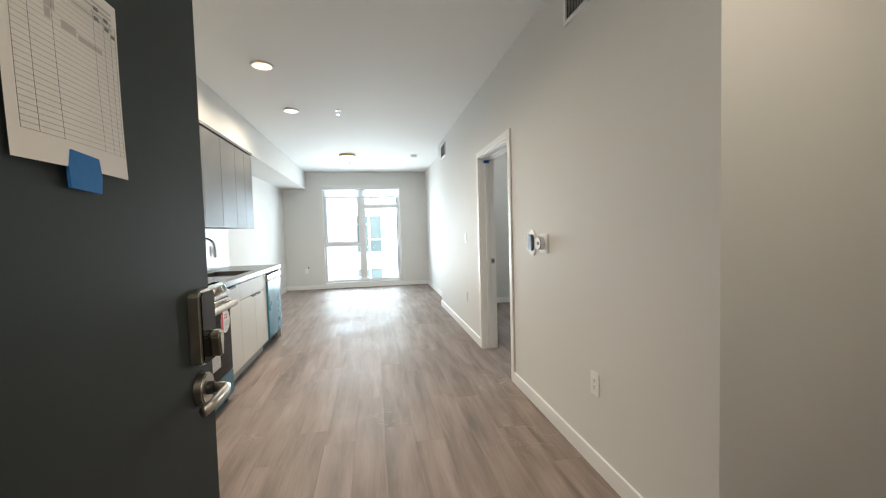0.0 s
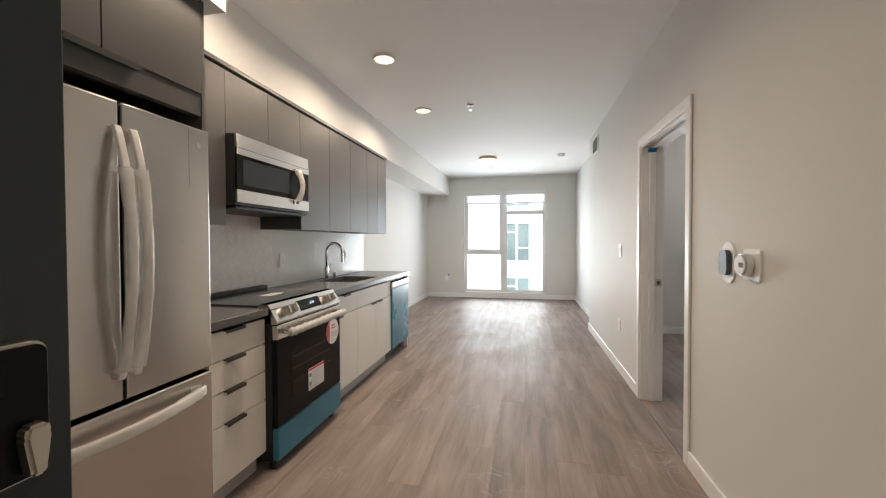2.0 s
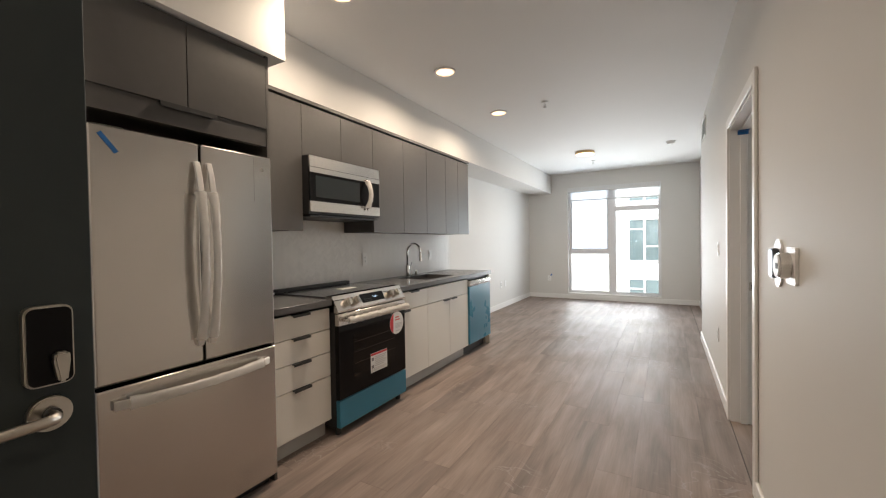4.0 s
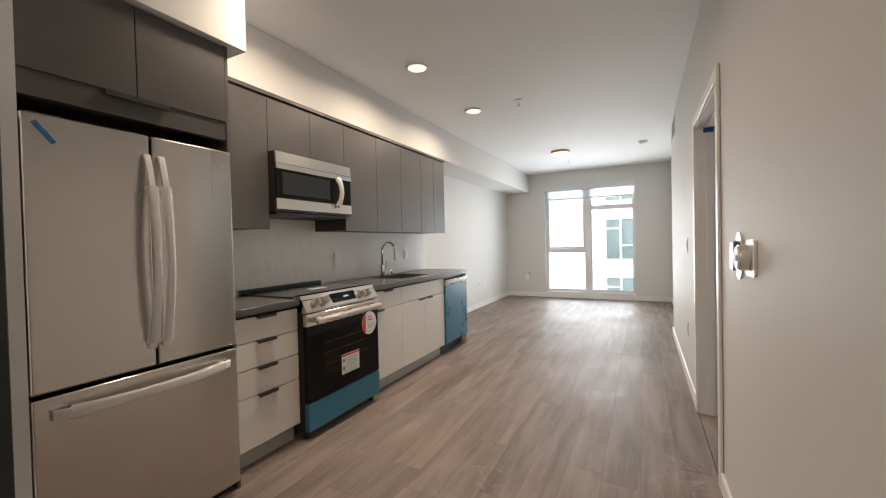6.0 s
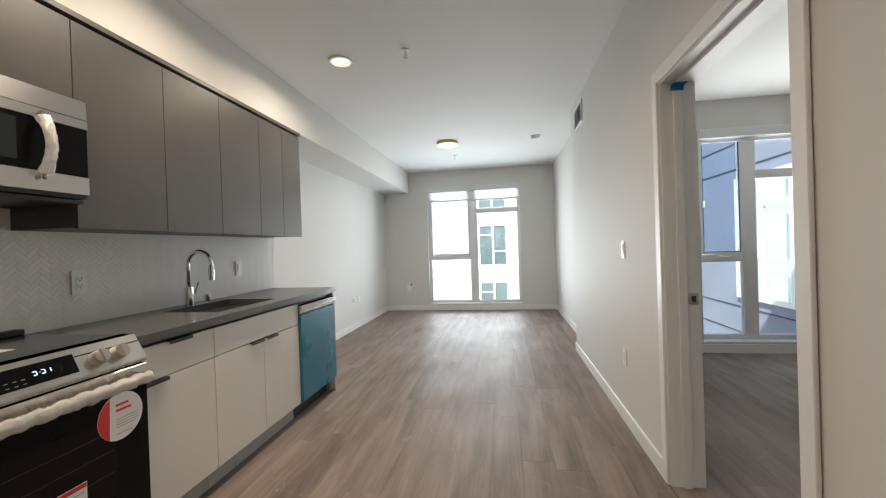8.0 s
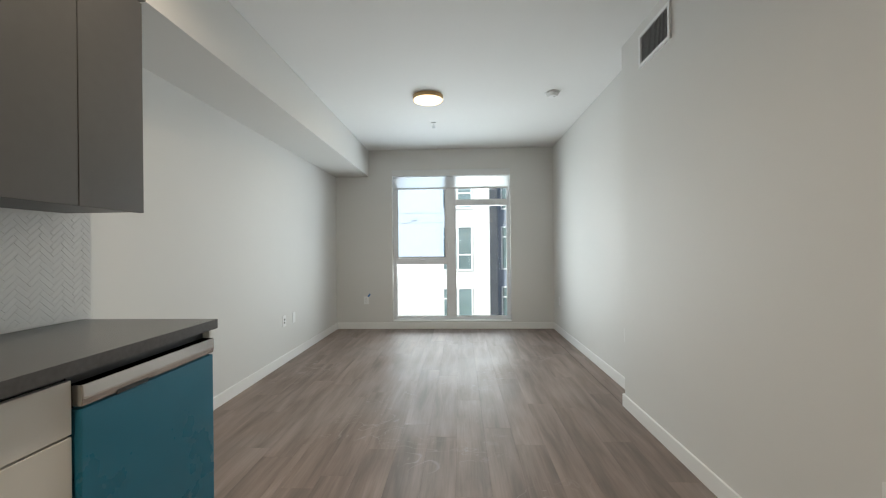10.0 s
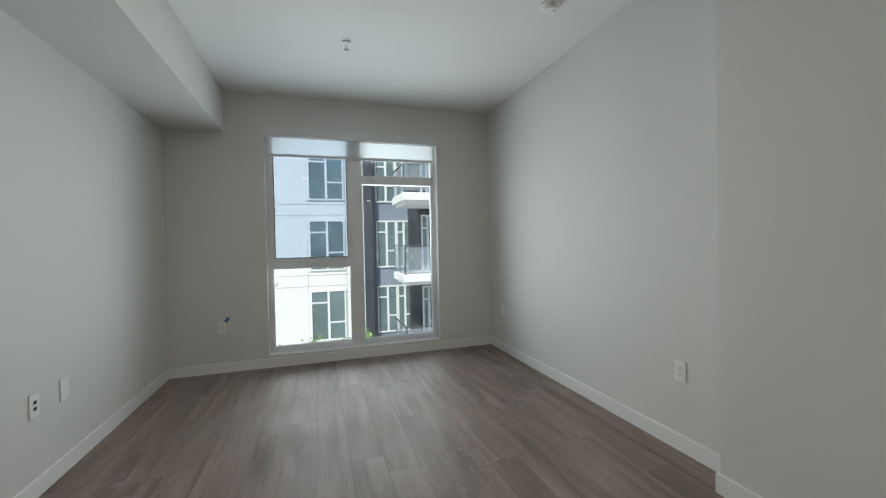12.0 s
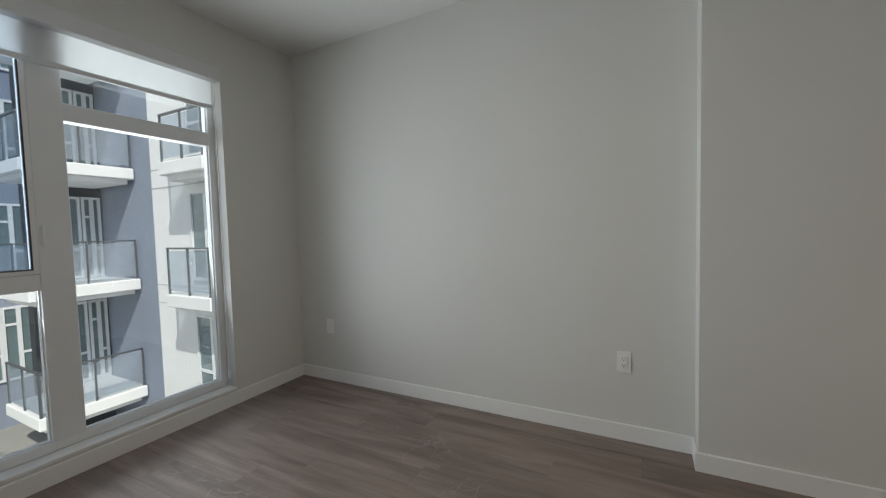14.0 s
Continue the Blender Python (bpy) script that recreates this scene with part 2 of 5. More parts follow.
def plank_material():
    """Grey-brown vinyl oak: grain along y that differs from board to board, dust smears and thin scuffs lying over it."""
    m = bpy.data.materials.new("vinyl_oak")
    m.use_nodes = True
    N, L = m.node_tree.nodes, m.node_tree.links
    b = N["Principled BSDF"]
    tc, oi, geo = N.new("ShaderNodeTexCoord"), N.new("ShaderNodeObjectInfo"), N.new("ShaderNodeNewGeometry")

    def math_node(op, a, c):
        n = N.new("ShaderNodeMath")
        n.operation = op
        for k, v in enumerate((a, c)):
            if isinstance(v, (int, float)):
                n.inputs[k].default_value = v
            else:
                L.new(v, n.inputs[k])
        return n.outputs[0]

    def ramp(sock, lo, hi, to0, to1):
        n = N.new("ShaderNodeMapRange")
        n.inputs["From Min"].default_value, n.inputs["From Max"].default_value = lo, hi
        n.inputs["To Min"].default_value, n.inputs["To Max"].default_value = to0, to1
        L.new(sock, n.inputs["Value"])
        return n.outputs[0]

    def noise_of(vec, st, sc, detail=6, dist=0.0):
        mp = N.new("ShaderNodeMapping")
        mp.inputs["Scale"].default_value = st
        L.new(vec, mp.inputs[0])
        n = N.new("ShaderNodeTexNoise")
        n.inputs["Scale"].default_value, n.inputs["Detail"].default_value, n.inputs["Distortion"].default_value = sc, detail, dist
        L.new(mp.outputs[0], n.inputs["Vector"])
        return n.outputs[0]

    off = N.new("ShaderNodeVectorMath")
    off.operation = 'MULTIPLY_ADD'
    comb = N.new("ShaderNodeCombineXYZ")
    for k in range(3):
        L.new(oi.outputs["Random"], comb.inputs[k])
    L.new(comb.outputs[0], off.inputs[0])
    off.inputs[1].default_value = (31, 57, 13)
    L.new(tc.outputs["Object"], off.inputs[2])
    v = off.outputs[0]
    broad = ramp(noise_of(v, (5, 0.6, 1), 2.2, 6, 0.4), 0.28, 0.72, 0.60, 1.24)
    grain = ramp(noise_of(v, (30, 1.2, 1), 4.0, 5, 0.2), 0.3, 0.7, 0.91, 1.08)
    tone = ramp(oi.outputs["Random"], 0, 1, 0.93, 1.07)
    val = math_node('MULTIPLY', math_node('MULTIPLY', broad, grain), tone)
    hsv = N.new("ShaderNodeHueSaturation")
    hsv.inputs["Color"].default_value = (0.265, 0.207, 0.179, 1)
    L.new(val, hsv.inputs["Value"])
    # dust: broad smears, and thin scribbled scuffs where shoes have dragged
    p = geo.outputs["Position"]
    smear = ramp(noise_of(p, (1.0, 0.7, 1), 0.9, 5, 0.6), 0.50, 0.74, 0.0, 0.28)
    line = math_node('ABSOLUTE', math_node('SUBTRACT', noise_of(p, (1.0, 1.3, 1), 2.6, 2, 2.2), 0.5), 0)
    scuff = math_node('MULTIPLY', ramp(line, 0.0, 0.016, 1.0, 0.0), ramp(noise_of(p, (1, 1, 1), 1.1, 3), 0.53, 0.62, 0.0, 0.42))
    dust = math_node('MAXIMUM', smear, scuff)
    mx = N.new("ShaderNodeMix")
    mx.data_type = 'RGBA'
    mx.clamp_factor = True
    L.new(dust, mx.inputs["Factor"])
    L.new(hsv.outputs[0], mx.inputs["A"])
    mx.inputs["B"].default_value = (0.46, 0.42, 0.40, 1)
    L.new(mx.outputs["Result"], b.inputs["Base Color"])
    L.new(ramp(noise_of(p, (1, 1, 1), 1.6, 5), 0.3, 0.7, 0.46, 0.62), b.inputs["Roughness"])
    b.inputs["Specular IOR Level"].default_value = 0.32
    bp = N.new("ShaderNodeBump")
    bp.inputs["Strength"].default_value, bp.inputs["Distance"].default_value = 0.12, 0.001
    L.new(noise_of(v, (50, 2, 1), 6, 3), bp.inputs["Height"])
    L.new(bp.outputs[0], b.inputs["Normal"])
    return m


PLANK = plank_material()
FLOORBED = mat("floor_joint", (0.09, 0.075, 0.065), 0.8, var=0.05)


# ---------------------------------------------------------------- mesh helpers
ORG = {}


def thing(name, loc, label, category, group="", kind="", rz=0.0, local=False):
    """An Empty at the thing's base; its parts are given in world metres, or in its own axes with local."""
    ob = new(name)
    ob.empty_display_size = 0.05
    ob.matrix_basis = pose(*loc, 0, 0, rz)
    ORG[ob] = Vector((0, 0, 0)) if local else Vector(loc)
    return tagged(ob, label, category, group, kind)


def finish(name, bm, material, smooth=False):
    me = bpy.data.meshes.new(name)
    bm.normal_update()
    bm.to_mesh(me)
    bm.free()
    for mm in material if isinstance(material, (list, tuple)) else (material,):
        me.materials.append(mm)
    if smooth:
        for p in me.polygons:
            p.use_smooth = True
    return me


def part(name, bm, material, parent, label="", smooth=False):
    off = ORG[parent]
    bmesh.ops.translate(bm, verts=bm.verts, vec=-off)
    ob = new(name, finish(name, bm, material, smooth))
    ob.parent = parent
    ORG[ob] = off
    if label:
        ob["label"] = label
    return ob


def solid(name, bm, material, label="", category="", kind="", group="", smooth=False):
    """A thing or a piece of the setting that is one mesh in world metres."""
    ob = new(name, finish(name, bm, material, smooth))
    ORG[ob] = Vector((0, 0, 0))
    return tagged(ob, label, category, group, kind)


def box(x0, x1, y0, y1, z0, z1, bevel=0.0, seg=1, bm=None):
    bm = bm or bmesh.new()
    r = bmesh.ops.create_cube(bm, size=1.0, matrix=Matrix.LocRotScale(
        ((x0 + x1) / 2, (y0 + y1) / 2, (z0 + z1) / 2), None, (abs(x1 - x0), abs(y1 - y0), abs(z1 - z0))))
    if bevel:
        vs = set(r["verts"])
        es = [e for e in bm.edges if e.verts[0] in vs and e.verts[1] in vs]
        bmesh.ops.bevel(bm, geom=es, offset=bevel, segments=seg, affect='EDGES', profile=0.5)
    return bm


def boxes(*rows, bevel=0.0):
    bm = bmesh.new()
    for r in rows:
        box(*r, bevel=bevel, bm=bm)
    return bm


AXIS = {'x': Matrix.Rotation(math.pi / 2, 4, 'Y'), 'y': Matrix.Rotation(math.pi / 2, 4, 'X'), 'z': Matrix.Identity(4)}


def disc(cx, cy, cz, r, depth, axis='z', n=32, r2=None, bevel=0.0, bm=None):
    bm = bm or bmesh.new()
    res = bmesh.ops.create_cone(bm, cap_ends=True, segments=n, radius1=r, radius2=r if r2 is None else r2, depth=depth,
                                matrix=Matrix.Translation((cx, cy, cz)) @ AXIS[axis])
    if bevel:
        vs = set(res["verts"])
        es = [e for e in bm.edges if e.verts[0] in vs and e.verts[1] in vs and any(len(f.verts) > 4 for f in e.link_faces)]
        bmesh.ops.bevel(bm, geom=es, offset=bevel, segments=2, affect='EDGES')
    return bm


def ring(cx, cy, cz, r_in, r_out, depth, axis='z', n=32):
    """A flat ring with a hole through it."""
    bm = bmesh.new()
    m = Matrix.Translation((cx, cy, cz)) @ AXIS[axis]
    loops = []
    for r, h in ((r_out, -1), (r_out, 1), (r_in, 1), (r_in, -1)):
        loops.append([bm.verts.new(m @ Vector((r * math.cos(2 * math.pi * k / n), r * math.sin(2 * math.pi * k / n), h * depth / 2))) for k in range(n)])
    for a in range(4):
        p, q = loops[a], loops[(a + 1) % 4]
        for k in range(n):
            bm.faces.new((p[k], p[(k + 1) % n], q[(k + 1) % n], q[k]))
    bmesh.ops.recalc_face_normals(bm, faces=bm.faces)
    return bm


def tube(points, rad, n=12, flat=(1.0, 1.0), side=None, wobble=0.0, seed=1, bm=None):
    """A swept bar through points; flat squashes its section; wobble crumples it."""
    bm = bm or bmesh.new()
    rng = random.Random(seed)
    pts = [Vector(p) for p in points]
    rows = []
    for i, p in enumerate(pts):
        d = (pts[min(i + 1, len(pts) - 1)] - pts[max(i - 1, 0)]).normalized()
        s = Vector(side) if side else Vector((0, 0, 1)) if abs(d.z) < 0.9 else Vector((1, 0, 0))
        u = d.cross(s).normalized()
        v = u.cross(d).normalized()
        row = []
        for k in range(n):
            a = 2 * math.pi * k / n
            r = rad * (1 + wobble * rng.uniform(-1, 1))
            row.append(bm.verts.new(p + u * (r * flat[0] * math.cos(a)) + v * (r * flat[1] * math.sin(a))))
        rows.append(row)
    for p, q in zip(rows, rows[1:]):
        for k in range(n):
            bm.faces.new((p[k], p[(k + 1) % n], q[(k + 1) % n], q[k]))
    bm.faces.new(rows[0][::-1])
    bm.faces.new(rows[-1])
    bmesh.ops.recalc_face_normals(bm, faces=bm.faces)
    return bm


def prism(outline, axis, a, b, bevel=0.0):
    """An outline of (u, v) pulled along an axis from a to b: x uses (y, z), y uses (x, z), z uses (x, y)."""
    bm = bmesh.new()
    put = {'x': lambda u, v, w: (w, u, v), 'y': lambda u, v, w: (u, w, v), 'z': lambda u, v, w: (u, v, w)}[axis]
    lo = [bm.verts.new(put(u, v, a)) for u, v in outline]
    hi = [bm.verts.new(put(u, v, b)) for u, v in outline]
    n = len(outline)
    for k in range(n):
        bm.faces.new((lo[k], lo[(k + 1) % n], hi[(k + 1) % n], hi[k]))
    bm.faces.new(lo[::-1])
    bm.faces.new(hi)
    bmesh.ops.recalc_face_normals(bm, faces=bm.faces)
    if bevel:
        bmesh.ops.bevel(bm, geom=list(bm.edges), offset=bevel, segments=2, affect='EDGES')
    return bm


def rounded(w, h, r, n=6):
    """A rounded rectangle's outline round the origin."""
    out = []
    for cx, cy, a0 in ((w / 2 - r, h / 2 - r, 0), (-w / 2 + r, h / 2 - r, 90), (-w / 2 + r, -h / 2 + r, 180), (w / 2 - r, -h / 2 + r, 270)):
        for k in range(n + 1):
            a = radians(a0 + 90 * k / n)
            out.append((cx + r * math.cos(a), cy + r * math.sin(a)))
    return out


def shift(outline, u, v):
    return [(a + u, b + v) for a, b in outline]


def bar(points, across, wide, deep, bm=None):
    """A flat bar with rounded edges swept through points; across is the direction of its width."""
    bm = bm or bmesh.new()
    pts = [Vector(p) for p in points]
    u = Vector(across)
    rows = []
    sec = rounded(wide, deep, min(wide, deep) * 0.35, 3)
    for i, p in enumerate(pts):
        d = (pts[min(i + 1, len(pts) - 1)] - pts[max(i - 1, 0)]).normalized()
        v = d.cross(u).normalized()
        rows.append([bm.verts.new(p + u * a + v * b) for a, b in sec])
    n = len(sec)
    for p, q in zip(rows, rows[1:]):
        for k in range(n):
            bm.faces.new((p[k], p[(k + 1) % n], q[(k + 1) % n], q[k]))
    bm.faces.new(rows[0][::-1])
    bm.faces.new(rows[-1])
    bmesh.ops.recalc_face_normals(bm, faces=bm.faces)
    return bm


def loose_wrap(points, across, wide, deep, seed):
    """Thin plastic sleeve hanging loosely round a bar, creased and flaring at its ends."""
    rng = random.Random(seed)
    bm = bmesh.new()
    pts = [Vector(p) for p in points]
    u = Vector(across)
    rows, n = [], 16
    for i, p in enumerate(pts):
        d = (pts[min(i + 1, len(pts) - 1)] - pts[max(i - 1, 0)]).normalized()
        v = d.cross(u).normalized()
        flare = 1 + 0.35 * (abs(2 * i / (len(pts) - 1) - 1)) ** 3
        row = []
        for k in range(n):
            a = 2 * math.pi * k / n
            r = flare * (1 + rng.uniform(-0.11, 0.11))
            row.append(bm.verts.new(p + u * (wide / 2 * r * math.cos(a)) + v * (deep / 2 * r * math.sin(a))))
        rows.append(row)
    for p, q in zip(rows, rows[1:]):
        for k in range(n):
            bm.faces.new((p[k], p[(k + 1) % n], q[(k + 1) % n], q[k]))
    bmesh.ops.recalc_face_normals(bm, faces=bm.faces)
    return bm


# ---------------------------------------------------------------- plan, in metres
XE, XL, XK, XR = 1.378, -1.756, -1.54, 1.536      # corridor wall, living wall, kitchen wall, living right wall
YJ, YN = 6.485, 9.38                     # jog, window wall, ceiling
YK = 5.165                                        # end of the kitchen wall
XC = -0.80                                        # closet wall
WX0, WX1, WZ0, WZ1 = -0.888, 0.900, 0.107, 2.41   # window opening
BX0, BX1, BY = 2.69, 3.76, 6.42                   # bedroom window and its wall


def wall(name, *rows, material=None, label="off-white painted plaster wall"):
    return solid(name, boxes(*rows), material or WALL, label, "wall", "structure")


wall("wall_north", (XL - 0.2, WX0, YN, YN + 0.2, 0, H), (WX1, XR + 0.14, YN, YN + 0.2, 0, H),
     (WX0, WX1, YN, YN + 0.2, 0, WZ0), (WX0, WX1, YN, YN + 0.2, WZ1, H))
wall("wall_east_living", (XR, XR + 0.14, YJ - 0.02, YN, 0, H))
wall("wall_east_corridor", (XE, XE + 0.15, 3.93, YJ, 0, H), (XE, XE + 0.15, 1.0, 3.0, 0, H), (XE, XE + 0.15, 3.0, 3.93, 2.035, H))
wall("wall_jog", (XE + 0.15, XR, YJ - 0.12, YJ, 0, H))
wall("wall_west_living", (XL - 0.15, XL, YK - 0.1, YN, 0, H))
wall("wall_kitchen", (XL - 0.15, XK, 1.11, YK, 0, H))
wall("wall_fridge_stub", (XK, XC, 1.06, 1.16, 0, H))
wall("wall_closet", (XC - 0.12, XC, 0.96, 1.06, 0, H), (XC - 0.12, XC, 0.02, 0.96, 2.06, H), (XC - 0.12, XC, 0.02, 0.10, 0, 2.06))
wall("wall_entry", (-1.8, -0.180, -0.12, 0.02, 0, H), (0.83, 2.4, -0.12, 0.02, 0, H), (-0.180, 0.83, -0.12, 0.02, 2.09, H))
wall("wall_nook_north", (XE + 0.15, 2.4, 1.0, 1.12, 0, H))
wall("wall_nook_east", (2.28, 2.4, 0.02, 1.0, 0, H))
wall("wall_closet_back", (-1.8, -1.68, 0.02, 1.06, 0, H))
wall("wall_hall", (-1.8, 2.4, -2.0, -1.88, 0, H), (-1.8, -1.68, -1.88, -0.12, 0, H), (2.28, 2.4, -1.88, -0.12, 0, H), material=PLASTER_HALL)
wall("wall_bedroom_north", (XR + 0.14, BX0, BY, BY + 0.2, 0, H), (BX1, 4.9, BY, BY + 0.2, 0, H),
     (BX0, BX1, BY, BY + 0.2, 0, WZ0), (BX0, BX1, BY, BY + 0.2, WZ1, H))
wall("wall_bedroom_east", (4.78, 4.9, 1.12, BY, 0, H))
wall("wall_bedroom_south", (2.4, 4.9, 1.0, 1.12, 0, H))
solid("ceiling", boxes((-2.0, 2.4, -2.0, 1.12, H, H + 0.25), (-2.0, 4.9, 1.12, BY + 0.2, H, H + 0.25), (-2.0, XR + 0.14, BY + 0.2, YN + 0.2, H, H + 0.25)),
      CEIL, "smooth white painted ceiling", "ceiling", "structure")
solid("ceiling_soffit", boxes((XL, -1.242, 2.03, YN, 2.32, H - 0.004)), WALL, "boxed white soffit running along the ceiling", "soffit", "structure")
solid("ceiling_soffit_fridge", boxes((XK, -0.815, 1.16, 2.03, 2.285, H - 0.004)), WALL, "deeper boxed white soffit above the fridge", "soffit", "structure")


def baseboard(x0, x1, y0, y1):
    b = box(x0, x1, y0, y1, 0.0, 0.095)
    top = [e for e in b.edges if all(v.co.z > 0.09 for v in e.verts)]
    bmesh.ops.bevel(b, geom=top, offset=0.004, segments=1, affect='EDGES')
    return solid("baseboard", b, TRIM, "white painted square-edged baseboard", "baseboard", "structure")


T = 0.014
baseboard(XL + T, XR - T, YN - T, YN)
baseboard(XR - T, XR, YJ + T, YN)
baseboard(XE - T, XR - 0.001, YJ, YJ + T)
baseboard(XE - T, XE, 3.985, YJ)
baseboard(XE - T, XE, 1.0, 2.945)
baseboard(XE - T, 2.28, 1.0 - T, 1.0)
baseboard(XL, XL + T, YK, YN)
baseboard(XC, XC + T, 1.03, 1.16)
baseboard(XR + 0.14, 4.78, BY - T, BY)
baseboard(4.78 - T, 4.78, 1.12, BY - T)
baseboard(0.90, 2.28, 0.02, 0.02 + T)

# bedroom door opening: casing, jambs, stop and strike plate
door = thing("door_1", (XE, 3.46, 0), "white painted door frame without its leaf, opening to a bedroom", "door frame", kind="structure")
part("casing_left", box(XE - 0.016, XE - 0.002, 3.925, 3.984, 0, 2.092, 0.003), TRIM, door)
part("casing_right", box(XE - 0.016, XE - 0.002, 2.946, 3.005, 0, 2.092, 0.003), TRIM, door)
part("casing_head", box(XE - 0.016, XE - 0.002, 3.006, 3.924, 2.03, 2.092, 0.003), TRIM, door)
part("jamb_left", box(XE - 0.002, XE + 0.16, 3.912, 3.929, 0, 2.034), TRIM, door)
part("jamb_right", box(XE - 0.002, XE + 0.16, 3.001, 3.018, 0, 2.034), TRIM, door)
part("jamb_head", box(XE - 0.002, XE + 0.16, 3.019, 3.911, 2.017, 2.034), TRIM, door)
part("stop_left", box(XE + 0.055, XE + 0.095, 3.896, 3.911, 0, 2.016, 0.002), TRIM, door)
part("stop_head", box(XE + 0.055, XE + 0.095, 3.03, 3.895, 2.001, 2.016, 0.002), TRIM, door)
strike = part("strike_plate", prism(shift(rounded(0.045, 0.058, 0.006), XE + 0.125, 0.945), 'y', 3.906, 3.912), NICKEL, door, "satin nickel strike plate")
part("strike_hole", box(XE + 0.115, XE + 0.135, 3.903, 3.907, 0.93, 0.96), SLOT, strike)
tape = solid("painters_tape", boxes((XE + 0.04, XE + 0.10, 3.85, 3.895, 1.995, 1.999), (XE + 0.04, XE + 0.10, 3.89, 3.895, 1.975, 1.999)), BLUE_TAPE,
             "blue painter's tape on the door stop", "tape")


# ---------------------------------------------------------------- windows
def window(name, x0, x1, y, label, drop=0.164):
    """Vinyl window in a wall's opening: casement over a fixed light, a tall light under a transom."""
    w = thing(name, ((x0 + x1) / 2, y, WZ0), label, "window", kind="structure")
    mid, d0, d1 = (x0 + x1) / 2, y + 0.095, y + 0.165
    c0, c1 = mid - 0.072, mid + 0.066
    f = 0.046
    xc = (x0 + mid) / 2 + 0.01
    part("window_sill", box(x0, x1, y - 0.006, y + 0.094, WZ0 - 0.001, WZ0 + 0.016, 0.003), TRIM, w)
    fr = part("window_frame", boxes((x0, x0 + f, d0, d1, WZ0 + 0.016, WZ1), (x1 - f, x1, d0, d1, WZ0 + 0.016, WZ1),
                                    (x0 + f, x1 - f, d0, d1, WZ0 + 0.017, WZ0 + 0.066), (x0 + f, x1 - f, d0, d1, WZ1 - 0.05, WZ1),
                                    (c0, c1, d0 - 0.004, d1, WZ0 + 0.066, WZ1 - 0.05),
                                    (x0 + f, c0, d0 - 0.002, d1, 0.975, 1.06), (c1, x1 - f, d0 - 0.002, d1, 1.868, 1.960), bevel=0.002), PVC, w)
    # casement sash with a dark screen edge
    part("sash", boxes((x0 + f, x0 + f + 0.022, d0 - 0.008, d1 - 0.02, 1.062, WZ1 - 0.05), (c0 - 0.022, c0 - 0.001, d0 - 0.008, d1 - 0.02, 1.062, WZ1 - 0.05),
                       (x0 + f + 0.022, c0 - 0.022, d0 - 0.008, d1 - 0.02, 1.062, 1.082)), PVC, w)
    part("screen_frame", boxes((x0 + f + 0.022, x0 + f + 0.030, d0 - 0.006, d0 + 0.004, 1.082, WZ1 - 0.06), (c0 - 0.030, c0 - 0.022, d0 - 0.006, d0 + 0.004, 1.082, WZ1 - 0.06),
                               (x0 + f + 0.030, c0 - 0.030, d0 - 0.006, d0 + 0.004, 1.082, 1.090)), GASKET, w, "dark screen frame")
    lever = part("crank", boxes((xc - 0.055, xc + 0.055, d0 - 0.030, d0 - 0.002, 1.030, 1.052), (xc - 0.03, xc + 0.03, d0 - 0.045, d0 - 0.03, 1.035, 1.047), bevel=0.004), PVC, w, "white folding crank")
    part("sash_lock", box(c0 + 0.012, c0 + 0.030, d0 - 0.020, d0 - 0.004, 1.20, 1.31, 0.006), PVC, w, "white sash lock lever")
    lights = (("pane", x0 + f, c0, WZ0 + 0.066, 0.975), ("pane", x0 + f + 0.02, c0 - 0.02, 1.08, WZ1 - 0.05),
              ("pane", c1, x1 - f, WZ0 + 0.066, 1.868), ("pane", c1, x1 - f, 1.960, WZ1 - 0.05))
    for n, a, b, z0, z1 in lights:
        p = part(n, box(a, b, d0 + 0.030, d0 + 0.034, z0, z1), PANE, w, "clear glass pane")
        p.visible_shadow = False
        part("gasket", boxes((a, a + 0.006, d0 + 0.018, d0 + 0.029, z0, z1), (b - 0.006, b, d0 + 0.018, d0 + 0.029, z0, z1),
                             (a + 0.006, b - 0.006, d0 + 0.018, d0 + 0.029, z0, z0 + 0.006)), PVC, w)
    s = part("insect_screen", box(x0 + f + 0.028, c0 - 0.028, d0 + 0.008, d0 + 0.009, 1.088, WZ1 - 0.05), SCREEN, w, "grey insect screen")
    s.visible_shadow = False
    sh = thing("roller_shade", ((x0 + x1) / 2, y, WZ1), "white roller shade rolled up nearly fully, with grey fascia", "roller shade")
    part("fascia", box(x0 + 0.002, x1 - 0.002, y - 0.012, y + 0.075, WZ1 - 0.098, WZ1 - 0.002, 0.003), FASCIA, sh, "pale grey metal fascia")
    part("fabric", box(x0 + 0.03, x1 - 0.03, y + 0.055, y + 0.058, WZ1 - 0.098 - drop, WZ1 - 0.098), FABRIC, sh)
    part("hem_bar", box(x0 + 0.03, x1 - 0.03, y + 0.047, y + 0.064, WZ1 - 0.126 - drop, WZ1 - 0.098 - drop, 0.004), FASCIA, sh, "grey hem bar")
    part("chain", tube([(x1 - 0.022, y + 0.04, WZ1 - 0.1), (x1 - 0.022, y + 0.04, WZ0 + 0.12)], 0.0025, 6), PLASTIC, sh, "thin beaded chain")
    part("chain_holder", box(x1 - 0.028, x1 - 0.016, y + 0.03, y + 0.05, WZ0 + 0.08, WZ0 + 0.14, 0.003), PLASTIC, sh)
    return w


window("window_1", WX0, WX1, YN, "white vinyl window with casement, fixed lights and transom")
window("window_2", BX0, BX1, BY, "white vinyl bedroom window with casement and fixed lights", 0.012)


